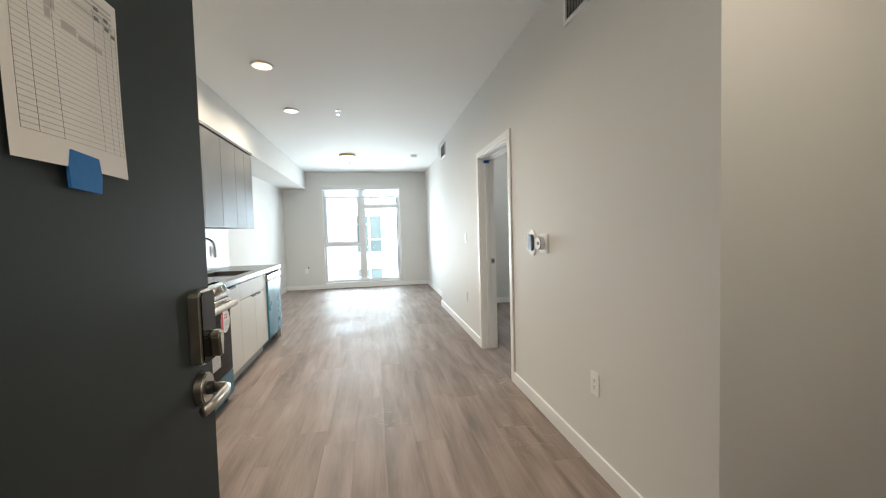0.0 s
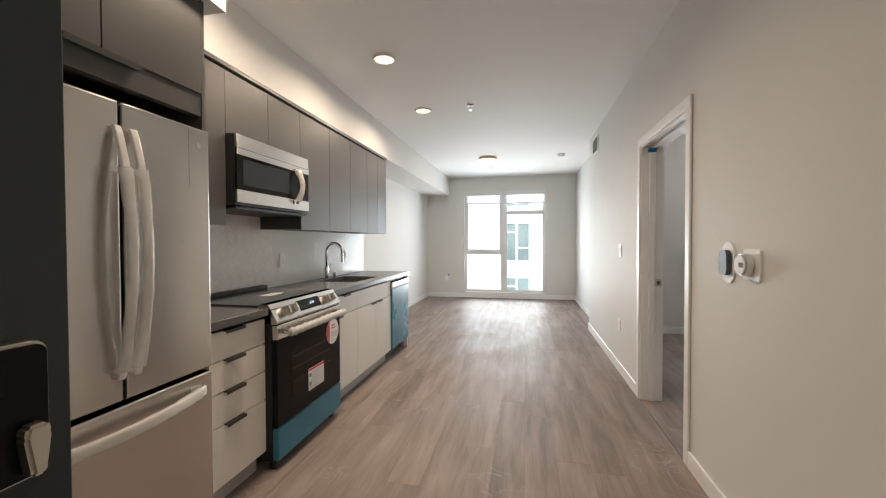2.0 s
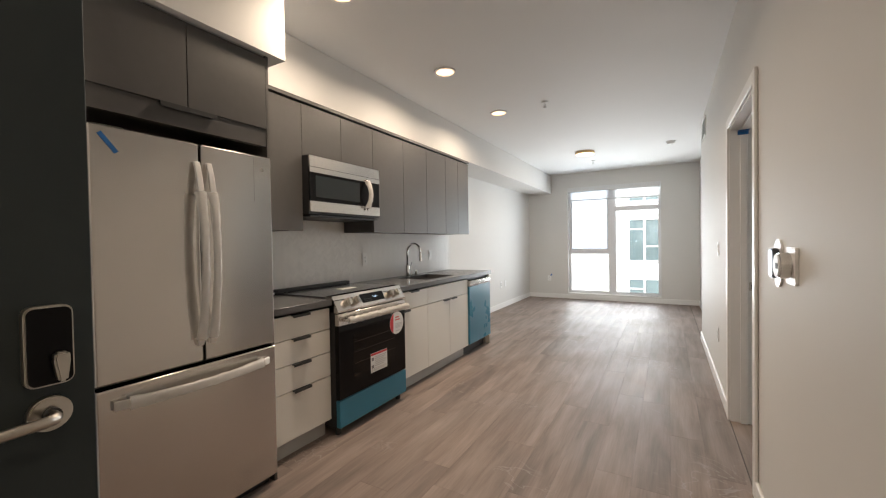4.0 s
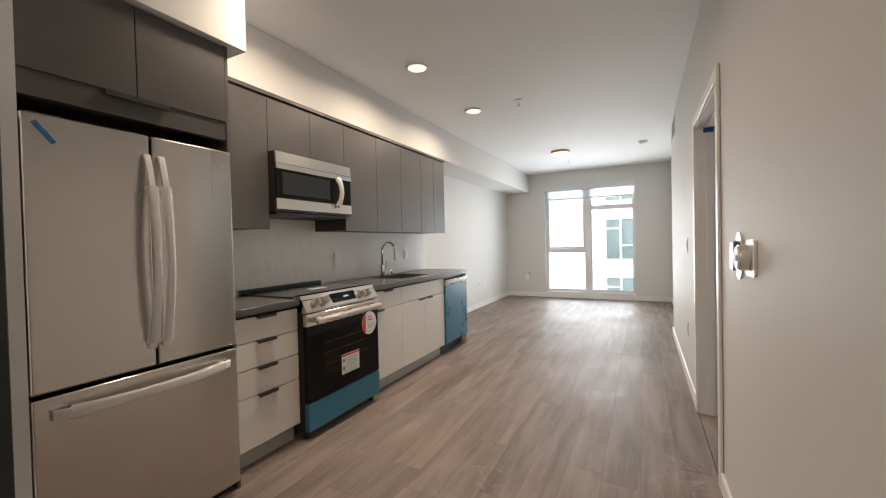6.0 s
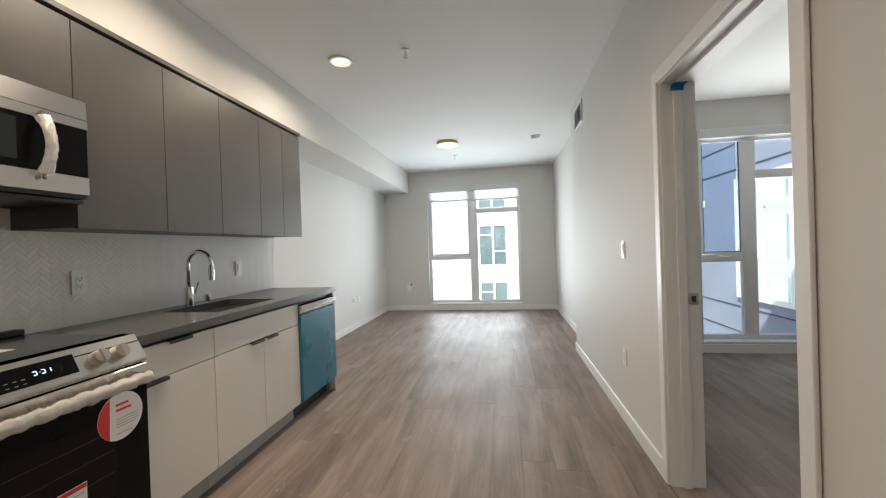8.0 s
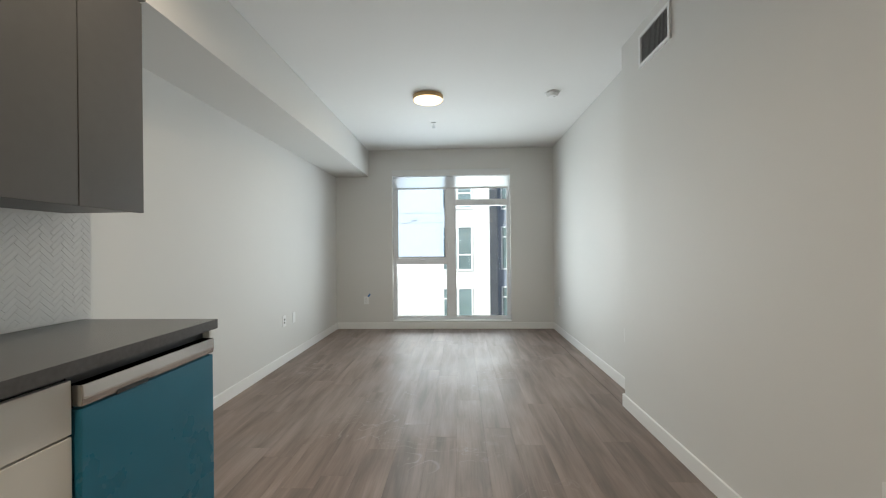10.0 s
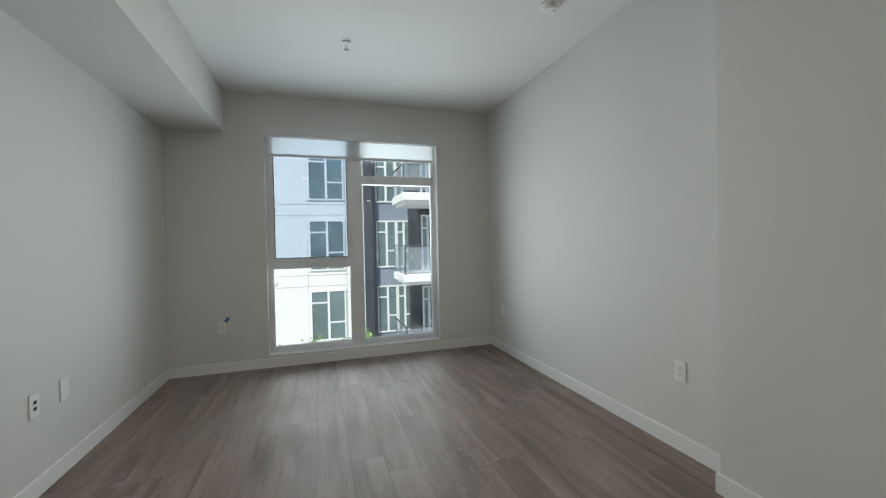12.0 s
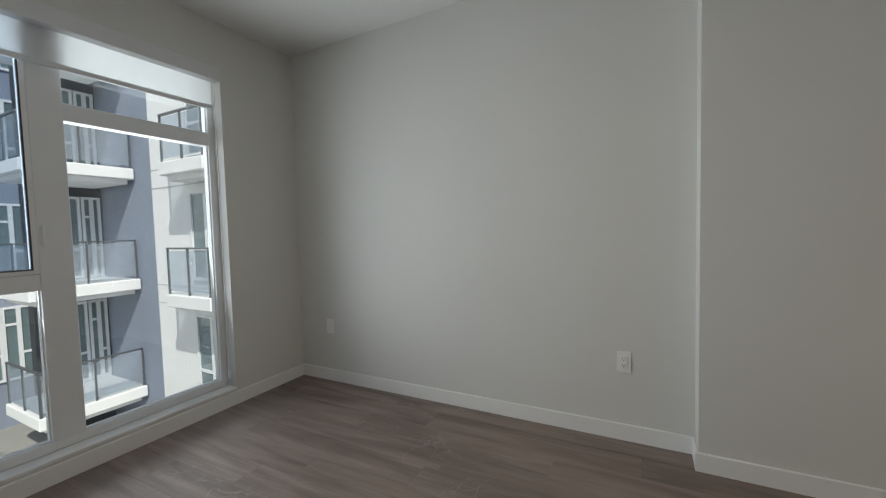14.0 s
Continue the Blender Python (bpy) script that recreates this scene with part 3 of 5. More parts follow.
# ---------------------------------------------------------------- kitchen
def pull(x, y0, y1, z, parent):
    """Black edge pull over the top of a front."""
    part("handle", boxes((x - 0.004, x + 0.020, y0, y1, z - 0.004, z + 0.001), (x + 0.017, x + 0.020, y0, y1, z - 0.014, z - 0.004)), BLACKP, parent, "black edge pull")


XF = -0.940          # faces of the base fronts


def base_cabinet(y0, y1, fronts, label):
    """Carcass, toe kick and fronts (name, y0, y1, z0, z1, pull y0, pull y1)."""
    c = thing("base_cabinet", ((XK + XF) / 2, (y0 + y1) / 2, 0), label, "cabinet", "base cabinets")
    part("body", box(XK, XF - 0.022, y0 + 0.001, y1 - 0.001, 0.115, 0.872), GAP_SHADE, c)
    part("toe_kick", box(XK, XF - 0.065, y0 + 0.001, y1 - 0.001, 0.0, 0.114), KICK, c, "grey toe kick")
    for n, a, b, z0, z1, p0, p1 in fronts:
        d = part(n, box(XF - 0.020, XF, a + 0.0015, b - 0.0015, z0, z1, 0.0012), LOWER, c, "off-white laminate front")
        if p1 > p0:
            pull(XF, p0, p1, z1 + 0.002, d)
    return c


DB = [0.118, 0.404, 0.407, 0.562, 0.565, 0.714, 0.717, 0.855]
base_cabinet(1.95, 2.435, [("drawer", 1.95, 2.435, DB[0], DB[1], 2.13, 2.26), ("drawer", 1.95, 2.435, DB[2] + .003, DB[3], 2.13, 2.26),
                           ("drawer", 1.95, 2.435, DB[4] + .003, DB[5], 2.13, 2.26), ("drawer", 1.95, 2.435, DB[6] + .003, DB[7], 2.13, 2.26)],
             "off-white four-drawer base cabinet with black edge pulls")
base_cabinet(3.20, 3.65, [("door", 3.20, 3.65, 0.118, 0.700, 3.22, 3.35), ("drawer", 3.20, 3.65, 0.706, 0.855, 3.36, 3.49)],
             "off-white base cabinet with one drawer above a door")
base_cabinet(3.65, 4.50, [("door", 3.65, 4.075, 0.118, 0.700, 3.94, 4.06), ("door", 4.075, 4.50, 0.118, 0.700, 4.09, 4.21), ("drawer", 3.65, 4.50, 0.706, 0.855, 0, 0)],
             "off-white sink base cabinet with two doors")

# worktops; the one with the sink has a hole through it
SX0, SX1, SY0, SY1 = -1.40, -1.03, 3.80, 4.36
counter = thing("worktop", (-1.23, 4.16, 0.875), "dark grey quartz worktop with an undermount sink cutout", "countertop")
part("slab", boxes((XK + 0.010, SX0, 3.20, 5.115, 0.875, 0.915), (SX1, -0.915, 3.20, 5.115, 0.875, 0.915),
                   (SX0, SX1, 3.20, SY0, 0.875, 0.915), (SX0, SX1, SY1, 5.115, 0.875, 0.915)), QUARTZ, counter)
solid("worktop", box(XK + 0.010, -0.915, 1.95, 2.432, 0.875, 0.915, 0.0015), QUARTZ, "dark grey quartz worktop beside the fridge", "countertop")

sink = thing("sink", ((SX0 + SX1) / 2, (SY0 + SY1) / 2, 0.70), "stainless steel undermount single-bowl sink", "sink")
part("bowl", boxes((SX0 - 0.01, SX0, SY0 - 0.01, SY1 + 0.01, 0.70, 0.874), (SX1, SX1 + 0.01, SY0 - 0.01, SY1 + 0.01, 0.70, 0.874),
                   (SX0, SX1, SY0 - 0.01, SY0, 0.70, 0.874), (SX0, SX1, SY1, SY1 + 0.01, 0.70, 0.874), (SX0, SX1, SY0, SY1, 0.69, 0.70)), STEEL_H, sink)
part("drain", disc((SX0 + SX1) / 2, (SY0 + SY1) / 2, 0.702, 0.045, 0.004), CHROME, sink)

FX, FY = -1.45, 4.06
faucet = thing("faucet", (FX, FY, 0.915), "chrome high-arc pull-down kitchen faucet", "faucet")
part("body", disc(FX, FY, 0.975, 0.026, 0.12, bevel=0.004), CHROME, faucet, smooth=False)
arc = [(FX, FY, 1.03), (FX, FY, 1.18)] + [(FX + 0.085 - 0.085 * math.cos(radians(a)), FY, 1.18 + 0.085 * math.sin(radians(a))) for a in range(15, 181, 15)] + [(FX + 0.17, FY, 1.16)]
part("spout", tube(arc, 0.0125, 14, side=(0, 1, 0)), CHROME, faucet, smooth=True)
part("spray_head", disc(FX + 0.17, FY, 1.125, 0.017, 0.09, bevel=0.003), CHROME, faucet)
part("lever", tube([(FX, FY + 0.02, 0.985), (FX, FY + 0.055, 0.99), (FX + 0.01, FY + 0.07, 1.06)], 0.007, 10), CHROME, faucet, smooth=True)
soap = thing("air_gap", (-1.45, 4.22, 0.915), "small chrome air gap cap beside the faucet", "air gap")
part("cap", disc(-1.45, 4.22, 0.945, 0.019, 0.06, bevel=0.006), CHROME, soap)

# dishwasher, still in its blue film
dw = thing("dishwasher", (-1.2, 4.79, 0), "stainless dishwasher covered in blue protective film", "dishwasher")
part("body", box(XK, -0.965, 4.506, 5.09, 0.10, 0.872), BLACKP, dw)
part("toe_panel", box(-1.35, -1.01, 4.51, 5.085, 0.0, 0.099), BLACKP, dw)
part("door", box(-0.964, -0.922, 4.508, 5.092, 0.125, 0.770, 0.004, 2), FILM, dw, "blue film on the door")
part("control_strip", prism([(-0.964, 0.778), (-0.920, 0.778), (-0.916, 0.800), (-0.917, 0.838), (-0.964, 0.838)], 'y', 4.508, 5.092, 0.002), STEEL_H, dw, "stainless control strip")
part("pocket", box(-0.922, -0.9185, 4.62, 4.74, 0.772, 0.786), BLACKP, dw)
part("end_foot", box(-1.02, -0.98, 5.06, 5.085, 0, 0.12), KICK, dw)
solid("end_panel", box(XK, -0.94, 5.093, 5.108, 0.0, 0.873), LOWER, "off-white panel closing the cabinet run", "end panel")

# range
rg = thing("range", (-1.2, 2.815, 0), "stainless slide-in electric range with plastic-wrapped handle and blue film", "oven")
RY0, RY1, RF = 2.441, 3.193, -0.872
part("body", box(-1.50, RF - 0.035, RY0, RY1, 0.055, 0.905), BLACKP, rg)
part("cooktop", box(-1.50, -0.985, RY0 - 0.004, RY1 + 0.004, 0.906, 0.925, 0.003), CERAMIC, rg, "black ceramic cooktop")
part("back_trim", box(-1.525, -1.470, RY0, RY1, 0.926, 0.948, 0.003), BLACKP, rg)
part("manual", box(-1.24, -1.16, 2.79, 2.95, 0.9255, 0.927), FAINT, rg, "white printed leaflet")
part("control_panel", prism([(-0.985, 0.822), (RF, 0.822), (RF + 0.004, 0.835), (-0.925, 0.930), (-0.985, 0.930)], 'y', RY0, RY1, 0.002), STEEL_H, rg, "sloped stainless control panel")
PA = math.atan2(0.930 - 0.835, RF + 0.004 + 0.925)         # slope of the panel


def panel_point(y, s, out=0.0):
    """A place on the sloped panel, s from its foot (0) to its top (1)."""
    x = (RF + 0.004) + s * (-0.925 - RF - 0.004)
    z = 0.835 + s * 0.095
    nx, nz = 0.095, 0.053 - 0.004
    ln = math.hypot(nx, nz)
    return Vector((x + out * nx / ln, y, z + out * nz / ln))


TILT_M = Matrix.Rotation(math.atan2(0.095, 0.049), 4, 'Y')
for ky in (2.545, 2.625, 3.015, 3.09):
    kb = bmesh.new()
    c = panel_point(ky, 0.45, 0.016)
    bmesh.ops.create_cone(kb, cap_ends=True, segments=24, radius1=0.029, radius2=0.026, depth=0.032, matrix=Matrix.Translation(c) @ TILT_M)
    bmesh.ops.create_cube(kb, size=1, matrix=Matrix.Translation(panel_point(ky, 0.45, 0.036)) @ TILT_M @ Matrix.Diagonal((0.048, 0.014, 0.012, 1)))
    part("knob", kb, NICKEL, rg, "brushed metal knob")
db = bmesh.new()
bmesh.ops.create_cube(db, size=1, matrix=Matrix.Translation(panel_point(2.82, 0.48, 0.0005)) @ TILT_M @ Matrix.Diagonal((0.075, 0.25, 0.003, 1)))
disp = part("display", db, BLACKGLASS, rg, "black glass display")
# seven-segment clock
SEG = {'5': "afgcd", '3': "abgcd", '7': "abc"}
gb = bmesh.new()


def seg_bar(y, s, dy, ds):
    bmesh.ops.create_cube(gb, size=1, matrix=Matrix.Translation(panel_point(y, s, 0.0025)) @ TILT_M @ Matrix.Diagonal((max(ds, 0.0015), max(dy, 0.0015), 0.0008, 1)))


yy = 2.82
for ch in "5:37":
    if ch == ':':
        seg_bar(yy + 0.003, 0.53, 0, 0)
        seg_bar(yy + 0.003, 0.63, 0, 0)
        yy += 0.007
        continue
    for sname in SEG[ch]:
        dy, ds, ly, ls = {'a': (0.005, 0.69, 0.009, 0), 'g': (0.005, 0.58, 0.009, 0), 'd': (0.005, 0.47, 0.009, 0), 'f': (0, 0.635, 0, 0.011),
                          'b': (0.010, 0.635, 0, 0.011), 'e': (0, 0.525, 0, 0.011), 'c': (0.010, 0.525, 0, 0.011)}[sname]
        seg_bar(yy + dy, ds, ly, ls)
    yy += 0.016
part("clock_digits", gb, DISPLAY, disp, "lit clock reading 5:37")
kb = bmesh.new()
for i in range(4):
    for j in range(2):
        bmesh.ops.create_cube(kb, size=1, matrix=Matrix.Translation(panel_point(2.725 + 0.022 * i, 0.30 + 0.14 * j, 0.0025)) @ TILT_M @ Matrix.Diagonal((0.002, 0.010, 0.0006, 1)))
part("key_marks", kb, INK, disp)
door_o = part("oven_door", box(RF - 0.034, RF, RY0 + 0.002, RY1 - 0.002, 0.245, 0.815, 0.003), BLACKGLASS, rg, "black glass oven door")
part("door_top", box(RF - 0.030, RF + 0.004, RY0 + 0.001, RY1 - 0.001, 0.735, 0.816, 0.003), STEEL_H, door_o, "stainless strip at the top of the door")
part("oven_window", box(RF + 0.0005, RF + 0.0015, RY0 + 0.14, RY1 - 0.14, 0.36, 0.66), OVENGLASS, door_o, "dark oven window with racks")
# sheen of the racks, painted as faint brown lines on the glass
for zz in (0.45, 0.53, 0.60):
    part("rack_line", box(RF + 0.0016, RF + 0.002, RY0 + 0.15, RY1 - 0.15, zz, zz + 0.003), mat("rack_sheen", (0.035, 0.024, 0.018), 0.3) if zz == 0.45 else bpy.data.materials["rack_sheen"], door_o)
hp = [(RF + 0.058, RY0 + 0.04 + (RY1 - RY0 - 0.08) * k / 90, 0.773 + 0.003 * math.sin(0.7 * k)) for k in range(91)]
part("handle", tube([(RF + 0.055, RY0 + 0.03, 0.775), (RF + 0.055, RY1 - 0.03, 0.775)], 0.012, 12), STEEL_H, door_o)
part("handle_wrap", tube(hp, 0.018, 16, flat=(0.85, 1.25), wobble=0.17, seed=3), BUBBLE, door_o, "bubble wrap round the handle", smooth=True)
for hy in (RY0 + 0.045, RY1 - 0.045):
    part("handle_post", box(RF + 0.004, RF + 0.05, hy - 0.012, hy + 0.012, 0.765, 0.785, 0.003), STEEL_H, door_o)
part("drawer", box(RF - 0.034, RF + 0.002, RY0 + 0.002, RY1 - 0.002, 0.060, 0.238, 0.004, 2), FILM, rg, "warming drawer under blue film")
for fx in (-0.93, -1.45):
    for fy in (RY0 + 0.04, RY1 - 0.04):
        part("foot", disc(fx, fy, 0.029, 0.02, 0.058, n=12), BLACKP, rg)
# stickers on the oven door
st = part("round_sticker", disc(RF + 0.0025, 3.075, 0.645, 0.088, 0.001, 'x', 40), LABEL, door_o, "round red and white sticker")
rb = bmesh.new()
pts = [(3.075 + 0.0875 * math.cos(radians(a)), 0.645 + 0.0875 * math.sin(radians(a))) for a in range(118, 243, 5)]
vs = [rb.verts.new((RF + 0.0034, y, z)) for y, z in pts]
rb.faces.new(vs)
part("sticker_red", rb, RED, st)
for k, (w_, z_) in enumerate(((0.05, 0.685), (0.06, 0.665), (0.09, 0.635), (0.09, 0.625), (0.09, 0.615), (0.08, 0.605), (0.06, 0.58))):
    part("sticker_line", box(RF + 0.0032, RF + 0.0036, 3.055, 3.055 + w_, z_, z_ + (0.009 if k < 2 else 0.004)), RED if k < 2 else FAINT, st)
lab = part("warning_label", box(RF + 0.002, RF + 0.003, 2.755, 2.945, 0.335, 0.475), LABEL, door_o, "white warning label with a red band")
part("label_band", box(RF + 0.0031, RF + 0.0036, 2.757, 2.943, 0.458, 0.473), RED, lab)
for k in range(6):
    part("label_line", box(RF + 0.0031, RF + 0.0036, 2.80, 2.935 - 0.015 * (k % 3), 0.44 - 0.013 * k, 0.445 - 0.013 * k), FAINT, lab)
part("label_icon", box(RF + 0.0031, RF + 0.0036, 2.765, 2.788, 0.42, 0.443), INK, lab)
part("label_icon", box(RF + 0.0031, RF + 0.0036, 2.765, 2.788, 0.365, 0.388), INK, lab)
for k in range(3):
    part("label_line", box(RF + 0.0031, RF + 0.0036, 2.765, 2.935, 0.342 + 0.008 * k, 0.345 + 0.008 * k), FAINT, lab)

# upper cabinets
XU = -1.185


def upper(y0, y1, z0, z1, splits, label, xf=XU, xb=XK):
    c = thing("wall_cabinet", ((xb + xf) / 2, (y0 + y1) / 2, z0), label, "cabinet", "wall cabinets")
    part("body", box(xb, xf - 0.021, y0 + 0.0005, y1 - 0.0005, z0 + 0.004, z1), UPPER, c)
    ed = [y0, *splits, y1]
    for a, b in zip(ed, ed[1:]):
        part("door", box(xf - 0.020, xf, a + 0.0018, b - 0.0018, z0, z1 - 0.012, 0.0012), UPPER, c, "flat charcoal laminate door")
    return c


ZT = 2.262
upper(2.035, 2.447, 1.372, ZT, [], "tall charcoal flat-front wall cabinet")
upper(2.447, 3.197, 1.895, ZT, [2.824], "short charcoal wall cabinet above the microwave")
upper(3.197, 3.645, 1.372, ZT, [], "tall charcoal flat-front wall cabinet")
upper(3.645, 4.465, 1.372, ZT, [4.060], "charcoal flat-front two-door wall cabinet")
upper(4.465, 5.050, 1.372, ZT, [4.768], "charcoal flat-front two-door wall cabinet")
solid("cabinet_trim", box(XK, XU + 0.012, 2.034, 5.056, ZT + 0.001, ZT + 0.026, 0.001), UPPER, "charcoal trim strip capping the wall cabinets", "trim")
upper(1.165, 1.93, 1.895, 2.284, [1.535], "charcoal two-door cabinet above the fridge", -0.850)
solid("filler_strip", box(-0.890, -0.856, 1.165, 1.93, 1.803, 1.893), UPPER, "charcoal filler strip between fridge and cabinet", "trim")
solid("fridge_panel", box(XK, -0.853, 1.931, 1.948, 0.0, 2.284), UPPER, "charcoal side panel between fridge and cabinets", "panel")
pull_c = thing("cabinet_pull", (-0.84, 1.55, 1.893), "black edge pull under the fridge cabinet", "handle")
part("handle", boxes((-0.868, -0.838, 1.42, 1.66, 1.886, 1.893), (-0.842, -0.838, 1.42, 1.66, 1.872, 1.886)), BLACKP, pull_c)

# microwave
mw = thing("microwave", (-1.3, 2.82, 1.50), "stainless over-the-range microwave, handle still wrapped in plastic", "microwave")
MF, MY0, MY1, MZ0, MZ1 = -1.115, 2.450, 3.194, 1.490, 1.893
part("body", box(XK, MF - 0.0165, MY0, MY1, MZ0, MZ1), BLACKP, mw)
part("top_vent", prism([(MF - 0.016, 1.815), (MF, 1.815), (MF - 0.004, 1.892), (MF - 0.016, 1.892)], 'y', MY0, MY1, 0.002), STEEL_H, mw, "stainless top strip")
dr = part("door", box(MF - 0.016, MF - 0.002, MY0, MY1, 1.579, 1.814, 0.003), BLACKGLASS, mw, "black glass door")
part("door_strip", box(MF - 0.016, MF + 0.002, MY0, MY1, 1.775, 1.813, 0.002), STEEL_H, dr)
part("door_window", box(MF - 0.0015, MF - 0.0005, MY0 + 0.05, MY0 + 0.50, 1.607, 1.757), MICROGLASS, dr, "grey door window")
part("control_pad", box(MF - 0.0015, MF - 0.0005, MY1 - 0.13, MY1 - 0.02, 1.60, 1.76), BLACKGLASS, mw)
part("bottom_strip", box(MF - 0.016, MF + 0.001, MY0, MY1, 1.504, 1.578, 0.002), STEEL_H, mw, "stainless bottom strip")
mp_ = [(MF + 0.012 + 0.045 * math.sin(math.pi * k / 24), MY1 - 0.175, 1.548 + 0.245 * k / 24) for k in range(25)]
part("handle", tube(mp_, 0.011, 12, flat=(1.0, 0.8), side=(0, 1, 0)), CHROME, mw, "curved chrome handle", smooth=True)
part("handle_wrap", loose_wrap(mp_[2:23], (0, 1, 0), 0.034, 0.034, 7), BUBBLE, mw, "crumpled bubble wrap")
part("grease_filter", box(-1.46, -1.22, MY0 + 0.08, MY0 + 0.34, MZ0 - 0.006, MZ0 - 0.001), VENTM, mw)
part("grease_filter", box(-1.46, -1.22, MY0 + 0.40, MY0 + 0.66, MZ0 - 0.006, MZ0 - 0.001), VENTM, mw)
part("underside", box(-1.52, MF - 0.02, MY0 + 0.01, MY1 - 0.01, MZ0 - 0.020, MZ0 - 0.007), BLACKP, mw)

# fridge
fr = thing("refrigerator", (-1.17, 1.547, 0), "stainless french-door refrigerator with plastic-wrapped curved handles", "refrigerator")
FF, FY0, FY1 = -0.815, 1.170, 1.924
part("body", box(-1.52, FF - 0.062, FY0 + 0.004, FY1 - 0.004, 0.02, 1.725), mat("fridge_side", (0.10, 0.10, 0.10), 0.5, var=0.03), fr)
part("top_hinge_cover", box(-1.0, FF - 0.03, FY0 + 0.02, FY0 + 0.12, 1.726, 1.745, 0.003), BLACKP, fr)
SPL = 1.560
dl = part("door", box(FF - 0.058, FF, FY0, SPL - 0.004, 0.762, 1.735, 0.007, 3), STEEL, fr, "stainless left door")
d_r = part("door", box(FF - 0.058, FF, SPL + 0.004, FY1, 0.762, 1.735, 0.007, 3), STEEL, fr, "stainless right door")
fz = part("freezer_drawer", box(FF - 0.058, FF, FY0, FY1, 0.06, 0.745, 0.007, 3), STEEL, fr, "stainless freezer drawer")
part("seam", box(FF - 0.075, FF - 0.059, FY0 + 0.01, FY1 - 0.01, 0.05, 1.73), BLACKP, fr)
part("kick_grille", box(FF - 0.11, FF - 0.065, FY0 + 0.01, FY1 - 0.01, 0.0, 0.055), BLACKP, fr)


def bow(k, n, reach):
    return 0.010 + reach * math.sin(math.pi * k / n) ** 0.8


def fridge_handle(y, parent, seed):
    pts_ = [(FF + bow(k, 30, 0.058), y, 0.84 + 0.81 * k / 30) for k in range(31)]
    part("handle", bar(pts_, (0, 1, 0), 0.027, 0.013), PALE_BAR, parent, "bowed flat handle under white film")
    part("wrap", loose_wrap(pts_[1:26], (0, 1, 0), 0.036, 0.026, seed), WRAP, parent, "loose clear plastic sleeve", smooth=True)


PALE_BAR = mat("filmed_steel", (0.78, 0.765, 0.74), 0.30, 0.25, var=0.05, scale=12, bump=0.2, bscale=60)
fridge_handle(SPL - 0.021, dl, 11)
fridge_handle(SPL + 0.032, d_r, 12)
pts_ = [(FF + bow(k, 30, 0.052), FY0 + 0.05 + 0.655 * k / 30, 0.680) for k in range(31)]
part("handle", bar(pts_, (0, 0, 1), 0.036, 0.013), PALE_BAR, fz, "bowed flat freezer handle under white film")
part("wrap", loose_wrap(pts_[2:29], (0, 0, 1), 0.042, 0.026, 5), WRAP, fz, "loose clear plastic sleeve", smooth=True)
part("badge", disc(FF + 0.001, FY1 - 0.055, 1.665, 0.010, 0.002, 'x', 20), NICKEL, d_r)
part("film_patch", box(FF + 0.0004, FF + 0.0010, FY1 - 0.10, FY1 - 0.006, 1.50, 1.72), mat("clear_patch", (0.64, 0.62, 0.59), 0.16, 1.0), d_r, "clear film patch")
tb = bmesh.new()
bmesh.ops.create_cube(tb, size=1, matrix=Matrix.Translation((FF + 0.002, 1.228, 1.672)) @ Matrix.Rotation(radians(38), 4, 'X') @ Matrix.Diagonal((0.001, 0.016, 0.085, 1)))
solid("painters_tape", tb, BLUE_TAPE, "strip of blue painter's tape on the fridge door", "tape")


# ---------------------------------------------------------------- sockets, switches, small fixtures
def plate(name, kind, at, face, label, category):
    """A wall plate at a place on a wall that faces +x, -x or -y."""
    x, y, z = at
    t = thing(name, (x, y, z), label, category, "wall plates", rz={'+x': -90, '-x': 90, '-y': 180}[face], local=True)
    pl = part("cover_plate", prism(rounded(0.072, 0.118, 0.006, 3), 'y', 0.0005, 0.006), PLASTIC, t)
    if kind == 'outlet':
        part("receptacle", box(-0.0175, 0.0175, 0.006, 0.0085, -0.034, 0.034, 0.001), PLASTIC, t)
        for s in (-0.018, 0.018):
            part("slot", boxes((-0.0085, -0.0060, 0.0085, 0.0090, s - 0.002, s + 0.008), (0.0060, 0.0085, 0.0085, 0.0090, s - 0.002, s + 0.006),
                               (-0.003, 0.003, 0.0085, 0.0090, s - 0.011, s - 0.006)), SLOT, t)
    elif kind == 'switch':
        part("rocker", prism([(0.0060, -0.033), (0.0085, -0.033), (0.0125, 0.033), (0.0060, 0.033)], 'x', -0.0165, 0.0165), PLASTIC, t)
    elif kind == 'data':
        for s in (-0.016, 0.016):
            part("jack", box(-0.011, 0.011, 0.006, 0.0085, s - 0.009, s + 0.009, 0.001), SLOT, t)
    return t


plate("light_switch", 'switch', (XE, 4.60, 1.185), '-x', "white rocker light switch beside the bedroom door", "light switch")
plate("wall_outlet", 'outlet', (XE, 4.63, 0.455), '-x', "white duplex outlet low on the wall", "outlet")
plate("wall_outlet", 'outlet', (XE, 1.75, 0.455), '-x', "white duplex outlet low on the corridor wall", "outlet")
plate("wall_outlet", 'outlet', (XR, 6.83, 0.455), '-x', "white duplex outlet low on the living room wall", "outlet")
plate("wall_outlet", 'blank', (XR, 9.05, 0.455), '-x', "white blank plate low on the wall near the window", "outlet")
plate("wall_outlet", 'outlet', (XL, 6.08, 0.455), '+x', "white duplex outlet low on the living room wall", "outlet")
plate("wall_outlet", 'data', (XL, 7.58, 0.45), '+x', "white plate with two dark jacks", "data outlet")
